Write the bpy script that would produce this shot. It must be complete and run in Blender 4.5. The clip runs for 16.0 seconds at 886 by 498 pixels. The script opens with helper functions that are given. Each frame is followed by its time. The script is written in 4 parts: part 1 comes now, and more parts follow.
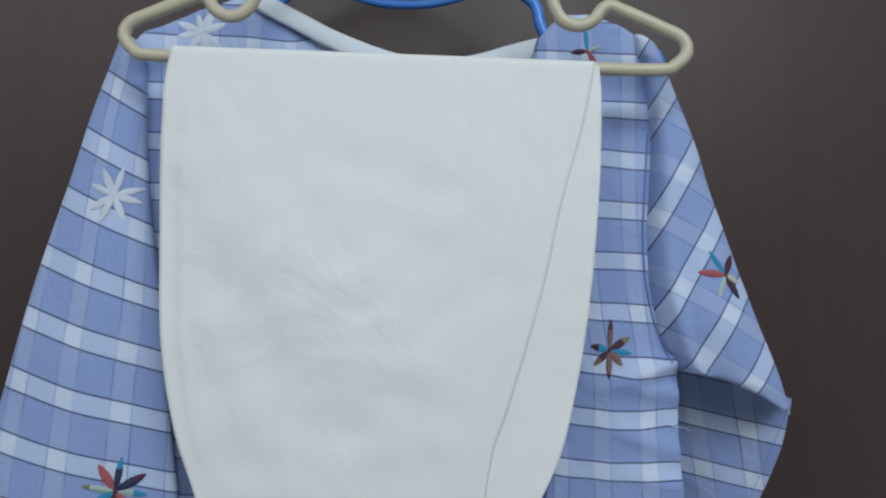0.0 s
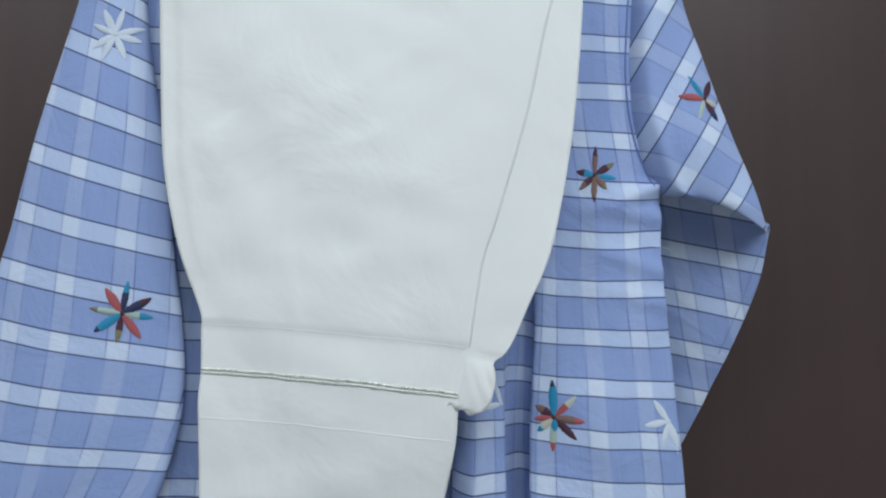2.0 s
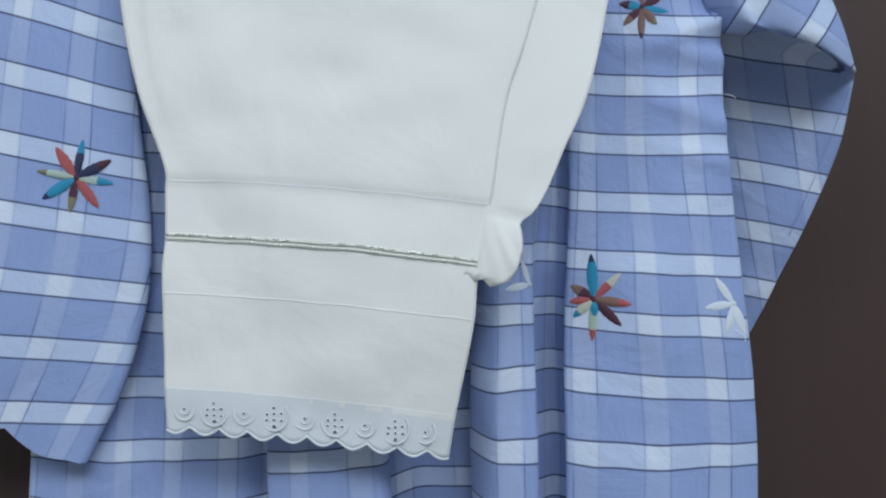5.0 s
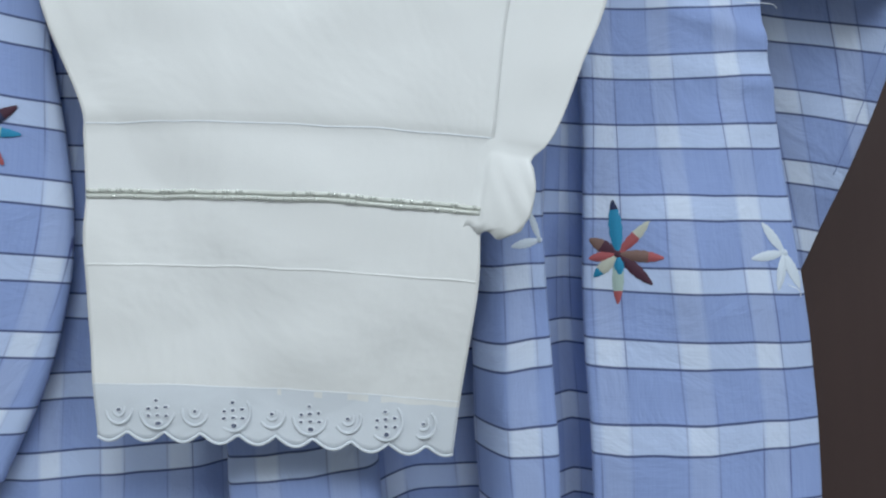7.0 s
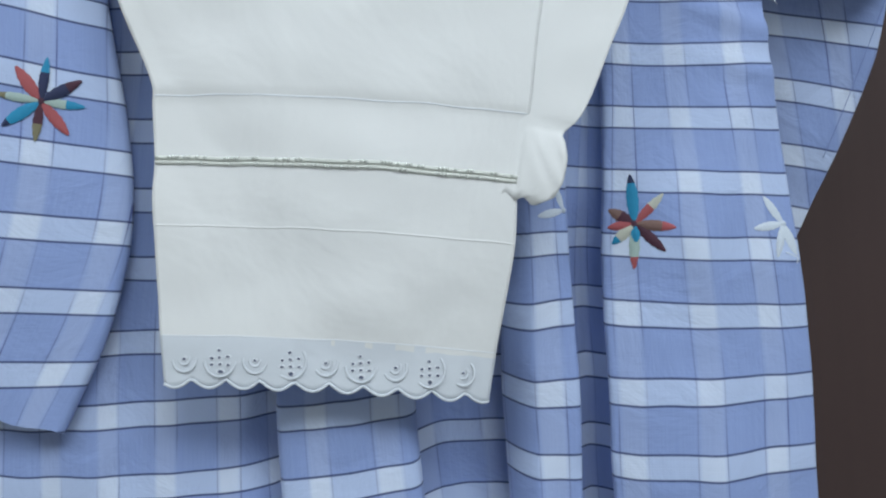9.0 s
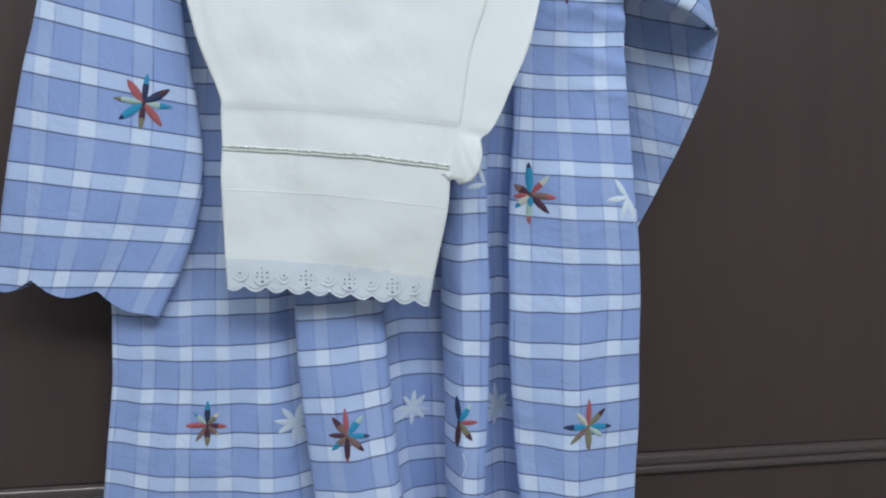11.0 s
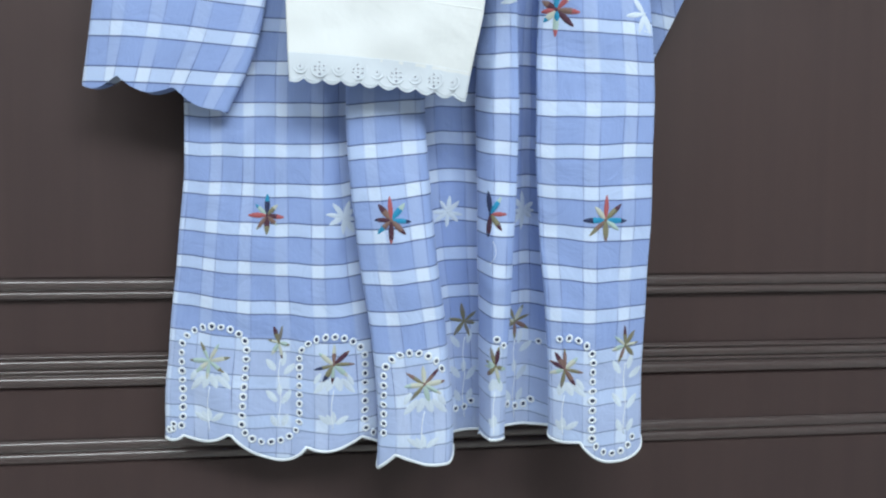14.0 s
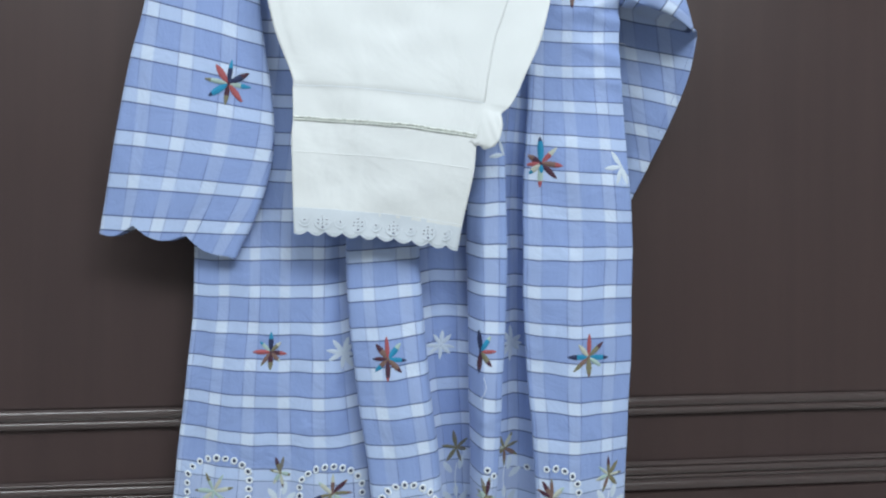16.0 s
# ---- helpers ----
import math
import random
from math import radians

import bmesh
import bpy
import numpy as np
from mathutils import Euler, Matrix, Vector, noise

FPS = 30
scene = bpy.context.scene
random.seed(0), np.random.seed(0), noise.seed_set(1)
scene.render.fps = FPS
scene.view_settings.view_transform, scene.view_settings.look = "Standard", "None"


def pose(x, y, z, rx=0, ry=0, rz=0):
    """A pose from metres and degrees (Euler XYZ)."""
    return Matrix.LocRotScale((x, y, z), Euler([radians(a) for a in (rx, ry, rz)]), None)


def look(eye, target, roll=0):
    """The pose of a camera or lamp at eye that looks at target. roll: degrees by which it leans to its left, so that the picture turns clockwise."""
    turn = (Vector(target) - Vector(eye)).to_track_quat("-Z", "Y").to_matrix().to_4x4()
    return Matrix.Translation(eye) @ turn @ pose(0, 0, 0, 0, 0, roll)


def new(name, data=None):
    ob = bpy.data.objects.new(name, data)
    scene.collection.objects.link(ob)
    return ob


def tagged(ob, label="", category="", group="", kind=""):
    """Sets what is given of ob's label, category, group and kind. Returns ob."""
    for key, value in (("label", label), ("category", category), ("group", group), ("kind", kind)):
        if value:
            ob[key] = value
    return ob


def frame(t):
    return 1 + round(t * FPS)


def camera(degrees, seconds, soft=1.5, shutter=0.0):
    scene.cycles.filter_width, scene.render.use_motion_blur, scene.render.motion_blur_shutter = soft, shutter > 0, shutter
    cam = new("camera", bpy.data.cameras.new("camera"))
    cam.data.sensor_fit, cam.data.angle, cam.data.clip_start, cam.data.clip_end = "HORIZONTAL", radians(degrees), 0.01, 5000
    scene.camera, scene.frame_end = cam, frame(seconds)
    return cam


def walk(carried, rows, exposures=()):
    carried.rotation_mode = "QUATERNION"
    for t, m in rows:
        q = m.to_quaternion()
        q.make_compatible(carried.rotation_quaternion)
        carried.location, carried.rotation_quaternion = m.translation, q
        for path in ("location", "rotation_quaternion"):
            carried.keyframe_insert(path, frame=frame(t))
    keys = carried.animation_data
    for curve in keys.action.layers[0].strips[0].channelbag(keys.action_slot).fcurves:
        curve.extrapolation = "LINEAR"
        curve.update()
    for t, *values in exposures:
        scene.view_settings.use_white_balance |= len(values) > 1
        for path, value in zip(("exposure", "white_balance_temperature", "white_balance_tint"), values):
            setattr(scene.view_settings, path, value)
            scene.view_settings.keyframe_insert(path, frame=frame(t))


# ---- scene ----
cam = camera(59.0, 16.0, soft=2.2)
PATH = [
    (0, (0.041, -0.539, 1.522), (-0.042, 1.452, 1.692), 1.0),
    (0.5, (0.042, -0.569, 1.472), (0.053, 1.41, 1.758), 1.3),
    (1, (0.04, -0.572, 1.457), (0.042, 1.42, 1.635), 1.0),
    (1.5, (0.041, -0.553, 1.433), (0.006, 1.441, 1.581), 1.2),
    (2, (0.045, -0.552, 1.41), (-0.025, 1.442, 1.553), 0.2),
    (2.5, (0.045, -0.553, 1.384), (-0.039, 1.441, 1.505), 0.2),
    (3, (0.054, -0.563, 1.364), (-0.047, 1.432, 1.473), 0.3),
    (3.5, (0.048, -0.551, 1.362), (-0.089, 1.441, 1.476), 0.2),
    (3.7, (0.045, -0.545, 1.354), (-0.081, 1.447, 1.479), 0.0),
    (5.8, (0.046, -0.407, 1.331), (-0.082, 1.586, 1.429), -0.1),
    (6, (0.041, -0.402, 1.327), (-0.068, 1.592, 1.429), -0.1),
    (6.5, (0.038, -0.39, 1.324), (-0.063, 1.605, 1.424), -1.6),
    (7, (0.029, -0.375, 1.323), (-0.017, 1.623, 1.412), -2.4),
    (7.5, (0.013, -0.362, 1.312), (-0.006, 1.634, 1.435), -2.8),
    (8, (-0.009, -0.361, 1.311), (-0.005, 1.636, 1.432), -3.1),
    (8.5, (-0.013, -0.358, 1.308), (0.001, 1.636, 1.455), -3.0),
    (9, (-0.003, -0.408, 1.305), (0.027, 1.59, 1.399), -2.1),
    (9.5, (0.0, -0.476, 1.331), (0.09, 1.514, 1.158), -0.9),
    (11.8, (0.02, -0.68, 1.303), (0.067, 1.319, 1.266), 0.0),
    (12, (0.014, -0.691, 1.282), (0.08, 1.307, 1.257), 0.4),
    (12.5, (0.0, -0.706, 1.237), (0.008, 1.292, 1.144), 0.5),
    (13, (0.005, -0.709, 1.194), (0.003, 1.285, 1.042), 0.0),
    (13.5, (0.002, -0.712, 1.178), (0.007, 1.281, 1.004), 0.6),
    (14, (-0.001, -0.712, 1.168), (0.011, 1.283, 1.033), 0.4),
    (14.5, (-0.002, -0.714, 1.181), (0.007, 1.28, 1.028), 0.7),
    (15, (-0.002, -0.729, 1.202), (0.01, 1.265, 1.044), 0.9),
    (15.5, (-0.005, -0.747, 1.223), (0.016, 1.253, 1.171), 0.7),
    (16, (-0.006, -0.758, 1.252), (0.033, 1.242, 1.247), 0.4),
]
walk(cam, [(t, look(eye, target, roll)) for t, eye, target, roll in PATH],
     exposures=[(0, -0.4, 6500, 10), (1.5, -0.2, 6500, 10), (3.5, -0.15, 6500, 10), (7, -0.1, 6500, 10), (9.5, -0.05, 6500, 10),
                (12, 0.12, 6400, 9), (12.5, 0.28, 6450, 8.5), (14.5, 0.56, 6500, 7.5), (16, 0.25, 6500, 8.5)])

# ---- world and light ----
world = bpy.data.worlds.new("room_air")
scene.world = world
world.use_nodes = True
world.node_tree.nodes["Background"].inputs[0].default_value = (0.55, 0.6, 0.68, 1)
world.node_tree.nodes["Background"].inputs[1].default_value = 0.05


def area_lamp(name, eye, target, sx, sy, watts, colour):
    data = bpy.data.lights.new(name, "AREA")
    data.shape, data.size, data.size_y, data.energy, data.color = "RECTANGLE", sx, sy, watts, colour
    ob = new(name, data)
    ob.matrix_world = look(eye, target)
    return ob


area_lamp("ceiling_tube_light", (0.55, -1.5, 2.58), (0.0, -0.1, 1.1), 1.3, 0.8, 36, (0.92, 1.0, 1.06))
area_lamp("ceiling_tube_light", (-1.0, -1.5, 2.58), (-0.3, 0.0, 1.0), 1.2, 0.45, 12, (0.92, 1.0, 1.06))


# ---- materials ----
def shader(name):
    m = bpy.data.materials.new(name)
    m.use_nodes = True
    return m, m.node_tree, m.node_tree.nodes["Principled BSDF"]


def node(tree, kind, **values):
    n = tree.nodes.new(kind)
    for key, value in values.items():
        n.inputs[key].default_value = value
    return n


def math_node(tree, op, a, b=None, c=None, clamp=False):
    n = tree.nodes.new("ShaderNodeMath")
    n.operation, n.use_clamp = op, clamp
    for i, v in enumerate((a, b, c)):
        if v is None:
            continue
        if isinstance(v, (int, float)):
            n.inputs[i].default_value = v
        else:
            tree.links.new(v, n.inputs[i])
    return n.outputs[0]


def mix_colour(tree, factor, a, b):
    n = tree.nodes.new("ShaderNodeMix")
    n.data_type = "RGBA"
    for socket, v in ((n.inputs[0], factor), (n.inputs[6], a), (n.inputs[7], b)):
        if isinstance(v, (int, float)):
            socket.default_value = v
        elif isinstance(v, tuple):
            socket.default_value = (*v, 1)
        else:
            tree.links.new(v, socket)
    return n.outputs[2]


def step_down(tree, value, edge, soft):
    """1 below edge, 0 above it, over a soft width."""
    return math_node(tree, "MULTIPLY_ADD", value, -1 / soft, edge / soft + 0.5, clamp=True)


def plaid(name, sheer_below=None):
    """Woven cotton check: white bands edged by navy threads over blue, by the cloth's own coordinates in metres."""
    m, t, p = shader(name)
    uv = t.nodes.new("ShaderNodeUVMap")
    uv.uv_map = "cloth"
    wob = node(t, "ShaderNodeTexNoise", Scale=9.0, Detail=2.0)
    t.links.new(uv.outputs[0], wob.inputs["Vector"])
    split = t.nodes.new("ShaderNodeSeparateXYZ")
    t.links.new(uv.outputs[0], split.inputs[0])
    shift = math_node(t, "MULTIPLY_ADD", wob.outputs[0], 0.003, -0.0015)
    u = math_node(t, "ADD", split.outputs[0], shift)
    v = math_node(t, "ADD", split.outputs[1], shift)

    def away(c, period):
        f = math_node(t, "FRACT", math_node(t, "DIVIDE", c, period))
        return math_node(t, "MULTIPLY", math_node(t, "ABSOLUTE", math_node(t, "SUBTRACT", f, 0.5)), period)

    dv, du = away(v, 0.0352), away(u, 0.0335)
    band_v, band_u = step_down(t, dv, 0.0057, 0.001), step_down(t, du, 0.0056, 0.0024)
    # the upright bands are woven unevenly, strong in places and faint in others
    patchy = node(t, "ShaderNodeTexNoise", Scale=14.0, Detail=1.0)
    t.links.new(uv.outputs[0], patchy.inputs["Vector"])
    band_u = math_node(t, "MULTIPLY", band_u, math_node(t, "MULTIPLY_ADD", patchy.outputs[0], 1.6, 0.1, clamp=True))
    line_v = step_down(t, math_node(t, "ABSOLUTE", math_node(t, "SUBTRACT", dv, 0.0061)), 0.0005, 0.0003)
    line_u = step_down(t, math_node(t, "ABSOLUTE", math_node(t, "SUBTRACT", du, 0.0063)), 0.0003, 0.0003)
    # the upright navy thread comes and goes
    worn = node(t, "ShaderNodeTexNoise", Scale=24.0, Detail=1.0)
    t.links.new(uv.outputs[0], worn.inputs["Vector"])
    thin = math_node(t, "MULTIPLY_ADD", worn.outputs[0], 2.4, -0.85, clamp=True)
    # slubs: threads of uneven dye along both ways of the weave
    stretch = t.nodes.new("ShaderNodeMapping")
    stretch.inputs["Scale"].default_value = (1500, 25, 1)
    t.links.new(uv.outputs[0], stretch.inputs[0])
    slub = node(t, "ShaderNodeTexNoise", Scale=1.0, Detail=2.0)
    t.links.new(stretch.outputs[0], slub.inputs["Vector"])
    stretch2 = t.nodes.new("ShaderNodeMapping")
    stretch2.inputs["Scale"].default_value = (25, 1500, 1)
    t.links.new(uv.outputs[0], stretch2.inputs[0])
    slub2 = node(t, "ShaderNodeTexNoise", Scale=1.0, Detail=2.0)
    t.links.new(stretch2.outputs[0], slub2.inputs["Vector"])
    blue = mix_colour(t, slub.outputs[0], (0.223, 0.31, 0.593), (0.284, 0.381, 0.653))
    col = mix_colour(t, math_node(t, "MULTIPLY", band_u, 0.13), blue, (0.78, 0.84, 0.9))
    if sheer_below:
        # the border is woven thinner, so its blue is paler
        low = step_down(t, v, sheer_below, 0.012)
        col = mix_colour(t, math_node(t, "MULTIPLY", low, 0.29), col, (0.7, 0.77, 0.88))
    col = mix_colour(t, math_node(t, "MULTIPLY", line_u, thin), col, (0.06, 0.08, 0.25))
    white = mix_colour(t, math_node(t, "MULTIPLY", band_u, 0.75), (0.445, 0.55, 0.78), (0.66, 0.745, 0.885))
    white = mix_colour(t, math_node(t, "MULTIPLY", line_u, thin), white, (0.1, 0.12, 0.3))
    col = mix_colour(t, band_v, col, white)
    edge = math_node(t, "MULTIPLY", line_v, 0.82)
    if sheer_below:
        edge = math_node(t, "MULTIPLY", edge, math_node(t, "MULTIPLY_ADD", low, -0.35, 1.0))
    col = mix_colour(t, edge, col, (0.014, 0.022, 0.1))
    t.links.new(col, p.inputs["Base Color"])
    rumple = node(t, "ShaderNodeTexNoise", Scale=30.0, Detail=4.0, Roughness=0.55, Distortion=0.8)
    t.links.new(uv.outputs[0], rumple.inputs["Vector"])
    soft = node(t, "ShaderNodeBump", Strength=0.5, Distance=0.005)
    t.links.new(rumple.outputs[0], soft.inputs["Height"])
    bump = node(t, "ShaderNodeBump", Strength=0.25, Distance=0.0004)
    t.links.new(soft.outputs[0], bump.inputs["Normal"])
    t.links.new(math_node(t, "ADD", slub.outputs[0], slub2.outputs[0]), bump.inputs["Height"])
    t.links.new(bump.outputs[0], p.inputs["Normal"])
    p.inputs["Roughness"].default_value = 0.75
    p.inputs["Specular IOR Level"].default_value = 0.25
    p.inputs["Sheen Weight"].default_value = 0.15
    return m


def plain(name, colour, rough=0.6, metal=0.0, vary=0.15, scale=60.0, bump=0.15, coat=0.0, dist=0.0005, spec=0.5):
    """One colour with stains and grain at two scales, and fine relief."""
    m, t, p = shader(name)
    where = t.nodes.new("ShaderNodeTexCoord")
    big = node(t, "ShaderNodeTexNoise", Scale=scale * 0.12, Detail=3.0)
    fine = node(t, "ShaderNodeTexNoise", Scale=scale * 8, Detail=2.0)
    for n in (big, fine):
        t.links.new(where.outputs["Object"], n.inputs["Vector"])
    both = math_node(t, "MULTIPLY_ADD", big.outputs[0], 0.6, math_node(t, "MULTIPLY", fine.outputs[0], 0.4))
    lo, hi = tuple(c * (1 - vary) for c in colour), tuple(min(1, c * (1 + vary)) for c in colour)
    t.links.new(mix_colour(t, both, lo, hi), p.inputs["Base Color"])
    b = node(t, "ShaderNodeBump", Strength=bump, Distance=dist)
    t.links.new(fine.outputs[0], b.inputs["Height"])
    t.links.new(b.outputs[0], p.inputs["Normal"])
    p.inputs["Roughness"].default_value, p.inputs["Metallic"].default_value = rough, metal
    p.inputs["Coat Weight"].default_value = coat
    p.inputs["Specular IOR Level"].default_value = spec
    return m


def white_cotton(name, colour):
    """White cotton: fine weave, faint creases."""
    m, t, p = shader(name)
    where = t.nodes.new("ShaderNodeTexCoord")
    crease = node(t, "ShaderNodeTexNoise", Scale=13.0, Detail=4.0, Roughness=0.5, Distortion=0.5)
    weave = node(t, "ShaderNodeTexNoise", Scale=1400.0, Detail=1.0)
    for n in (crease, weave):
        t.links.new(where.outputs["Object"], n.inputs["Vector"])
    t.links.new(mix_colour(t, crease.outputs[0], tuple(c * 0.98 for c in colour), colour), p.inputs["Base Color"])
    b1 = node(t, "ShaderNodeBump", Strength=0.35, Distance=0.01)
    t.links.new(crease.outputs[0], b1.inputs["Height"])
    b2 = node(t, "ShaderNodeBump", Strength=0.12, Distance=0.0003)
    t.links.new(weave.outputs[0], b2.inputs["Height"])
    t.links.new(b1.outputs[0], b2.inputs["Normal"])
    t.links.new(b2.outputs[0], p.inputs["Normal"])
    p.inputs["Roughness"].default_value = 0.8
    p.inputs["Specular IOR Level"].default_value = 0.2
    p.inputs["Sheen Weight"].default_value = 0.1
    return m


def dark_wood(name, coat, coat_rough):
    """Varnished dark brown wood with upright grain, under a satin or glossy coat."""
    m, t, p = shader(name)
    where = t.nodes.new("ShaderNodeTexCoord")
    long = t.nodes.new("ShaderNodeMapping")
    long.inputs["Scale"].default_value = (38, 38, 1.6)
    t.links.new(where.outputs["Object"], long.inputs[0])
    grain = node(t, "ShaderNodeTexNoise", Scale=1.0, Detail=6.0, Roughness=0.6, Distortion=0.4)
    t.links.new(long.outputs[0], grain.inputs["Vector"])
    patch = node(t, "ShaderNodeTexNoise", Scale=2.2, Detail=2.0)
    t.links.new(where.outputs["Object"], patch.inputs["Vector"])
    col = mix_colour(t, grain.outputs[0], (0.038, 0.0275, 0.029), (0.066, 0.045, 0.044))
    col = mix_colour(t, math_node(t, "MULTIPLY", patch.outputs[0], 0.5), col, (0.078, 0.045, 0.038))
    t.links.new(col, p.inputs["Base Color"])
    smear = node(t, "ShaderNodeTexNoise", Scale=14.0, Detail=4.0)
    t.links.new(where.outputs["Object"], smear.inputs["Vector"])
    t.links.new(math_node(t, "MULTIPLY_ADD", smear.outputs[0], 0.2, 0.34), p.inputs["Roughness"])
    b = node(t, "ShaderNodeBump", Strength=0.05, Distance=0.001)
    t.links.new(math_node(t, "ADD", grain.outputs[0], smear.outputs[0]), b.inputs["Height"])
    t.links.new(b.outputs[0], p.inputs["Normal"])
    p.inputs["Coat Weight"].default_value = coat
    p.inputs["Coat Roughness"].default_value = coat_rough
    p.inputs["Coat IOR"].default_value = 1.7
    p.inputs["Specular IOR Level"].default_value = 0.3
    return m


PLAID, PLAID_SHEER = plaid("plaid_cotton"), plaid("plaid_cotton_with_sheer_border", 1.042)
WHITE = white_cotton("white_cotton", (0.765, 0.788, 0.79))
LACE = white_cotton("white_lace", (0.67, 0.725, 0.785))
THREAD = plain("white_satin_thread", (0.78, 0.83, 0.88), 0.45, vary=0.06, scale=200, bump=0.5)
WOOD, GLOSSY_WOOD = dark_wood("satin_dark_wood", 0.0, 0.4), dark_wood("glossy_dark_wood", 1.0, 0.07)
CREAM_PLASTIC = plain("cream_plastic", (0.52, 0.48, 0.36), 0.38, vary=0.06, scale=30, bump=0.04)
BLUE_PLASTIC = plain("blue_plastic", (0.06, 0.24, 0.72), 0.35, vary=0.06, scale=30, bump=0.04)
BLUE_THREAD = plain("blue_thread", (0.16, 0.22, 0.48), 0.8, vary=0.1, scale=200)
# eyelets have no opening: the shade inside them is painted as dark blue
HOLE_SHADE = plain("painted_hole_shade", (0.035, 0.045, 0.09), 0.9)
METAL = plain("brushed_metal", (0.55, 0.55, 0.56), 0.3, 1.0, vary=0.1)
BRAID = plain("silver_braid", (0.64, 0.67, 0.63), 0.4, 0.15, vary=0.25, scale=250, bump=0.6)
BEAD = plain("clear_glass_bead", (0.8, 0.84, 0.8), 0.1, 0.3, vary=0.1)
PAINT = plain("cream_wall_paint", (0.83, 0.83, 0.82), 0.8, vary=0.05, scale=12)
FLOOR = plain("grey_floor_tile", (0.5, 0.5, 0.48), 0.5, vary=0.1, scale=10)
SILK = {k: plain("silk_" + k, c, 0.6, vary=0.35, scale=260, bump=0.7, spec=0.25) for k, c in {
    "coral": (0.38, 0.1, 0.11), "teal": (0.025, 0.26, 0.46), "plum": (0.075, 0.03, 0.05), "navy": (0.03, 0.04, 0.1),
    "mint": (0.38, 0.5, 0.47), "olive": (0.2, 0.19, 0.12), "white": (0.6, 0.68, 0.85), "rust": (0.2, 0.125, 0.11),
    "cream": (0.5, 0.52, 0.45), "grey": (0.2, 0.19, 0.17)}.items()}


# ---- building blocks ----
def thing(name, at, label, category, group="", kind=""):
    ob = tagged(new(name), label, category, group, kind)
    ob.matrix_world = at if isinstance(at, Matrix) else Matrix.Translation(at)
    ob.empty_display_size = 0.02
    return ob


def part(name, mesh, material, parent, label="", local=False):
    """Links a mesh or bmesh, given in the world's metres (local: in its parent's), as one part of a thing."""
    if isinstance(mesh, bmesh.types.BMesh):
        data = bpy.data.meshes.new(name)
        mesh.to_mesh(data)
        mesh.free()
        mesh = data
    ob = new(name, mesh)
    for m in material if isinstance(material, (list, tuple)) else [material]:
        if m.name not in [x.name for x in mesh.materials if x]:
            mesh.materials.append(m)
    if parent is not None:
        ob.parent = parent
        if not local and parent.parent is None:
            ob.matrix_parent_inverse = parent.matrix_basis.inverted()
    if label:
        tagged(ob, label)
    return ob


def smooth_line(points, n):
    """n points evenly along a soft curve through the given ones."""
    p = np.array(points, float)
    ext = np.vstack([2 * p[0] - p[1], p, 2 * p[-1] - p[-2]])
    out = []
    for i in range(len(p) - 1):
        a, b, c, d = ext[i:i + 4]
        for t in np.linspace(0, 1, 24, endpoint=False):
            out.append(0.5 * (2 * b + (c - a) * t + (2 * a - 5 * b + 4 * c - d) * t * t + (3 * b - a - 3 * c + d) * t ** 3))
    out.append(p[-1])
    out = np.array(out)
    run = np.concatenate([[0], np.cumsum(np.linalg.norm(np.diff(out, axis=0), axis=1))])
    s = np.linspace(0, run[-1], n)
    return np.stack([np.interp(s, run, out[:, k]) for k in range(p.shape[1])], 1)


def grid_mesh(name, P, uv=None, closed=False):
    """A mesh from an array of points (rows, columns, 3), with cloth coordinates."""
    r, c, _ = P.shape
    faces = [(i * c + j, i * c + (j + 1) % c, (i + 1) * c + (j + 1) % c, (i + 1) * c + j)
             for i in range(r - 1) for j in range(c if closed else c - 1)]
    mesh = bpy.data.meshes.new(name)
    mesh.from_pydata([tuple(map(float, q)) for q in P.reshape(-1, 3)], [], faces)
    mesh.polygons.foreach_set("use_smooth", [True] * len(faces))
    if uv is not None:
        layer = mesh.uv_layers.new(name="cloth")
        flat = uv.reshape(-1, 2)
        index = np.empty(len(mesh.loops), int)
        mesh.loops.foreach_get("vertex_index", index)
        layer.data.foreach_set("uv", flat[index].ravel().astype(float))
    mesh.update()
    return mesh


def thicken(ob, depth):
    m = ob.modifiers.new("cloth_thickness", "SOLIDIFY")
    m.thickness, m.offset = depth, 0.0
    return ob


def tube(name, path, radius, sides=10, closed=False, flat=1.0):
    """A round rod along a path; flat squeezes it across y."""
    p = np.array(path, float)
    if closed:
        tang = np.roll(p, -1, 0) - np.roll(p, 1, 0)
    else:
        tang = np.gradient(p, axis=0)
    tang /= np.linalg.norm(tang, axis=1)[:, None] + 1e-12
    ring = []
    for q, t in zip(p, tang):
        a = np.cross(t, (0, 1, 0))
        if np.linalg.norm(a) < 0.2:
            a = np.cross(t, (1, 0, 0))
        a /= np.linalg.norm(a)
        b = np.cross(t, a)
        ring.append([q + radius * (math.cos(w) * a + flat * math.sin(w) * b) for w in np.linspace(0, 2 * math.pi, sides, endpoint=False)])
    P = np.array(ring)
    if closed:
        P = np.concatenate([P, P[:1]])
    mesh = grid_mesh(name, P, closed=True)
    if not closed:
        bm = bmesh.new()
        bm.from_mesh(mesh)
        bmesh.ops.holes_fill(bm, edges=[e for e in bm.edges if e.is_boundary])
        bm.to_mesh(mesh)
        bm.free()
        mesh.polygons.foreach_set("use_smooth", [True] * len(mesh.polygons))
    return mesh


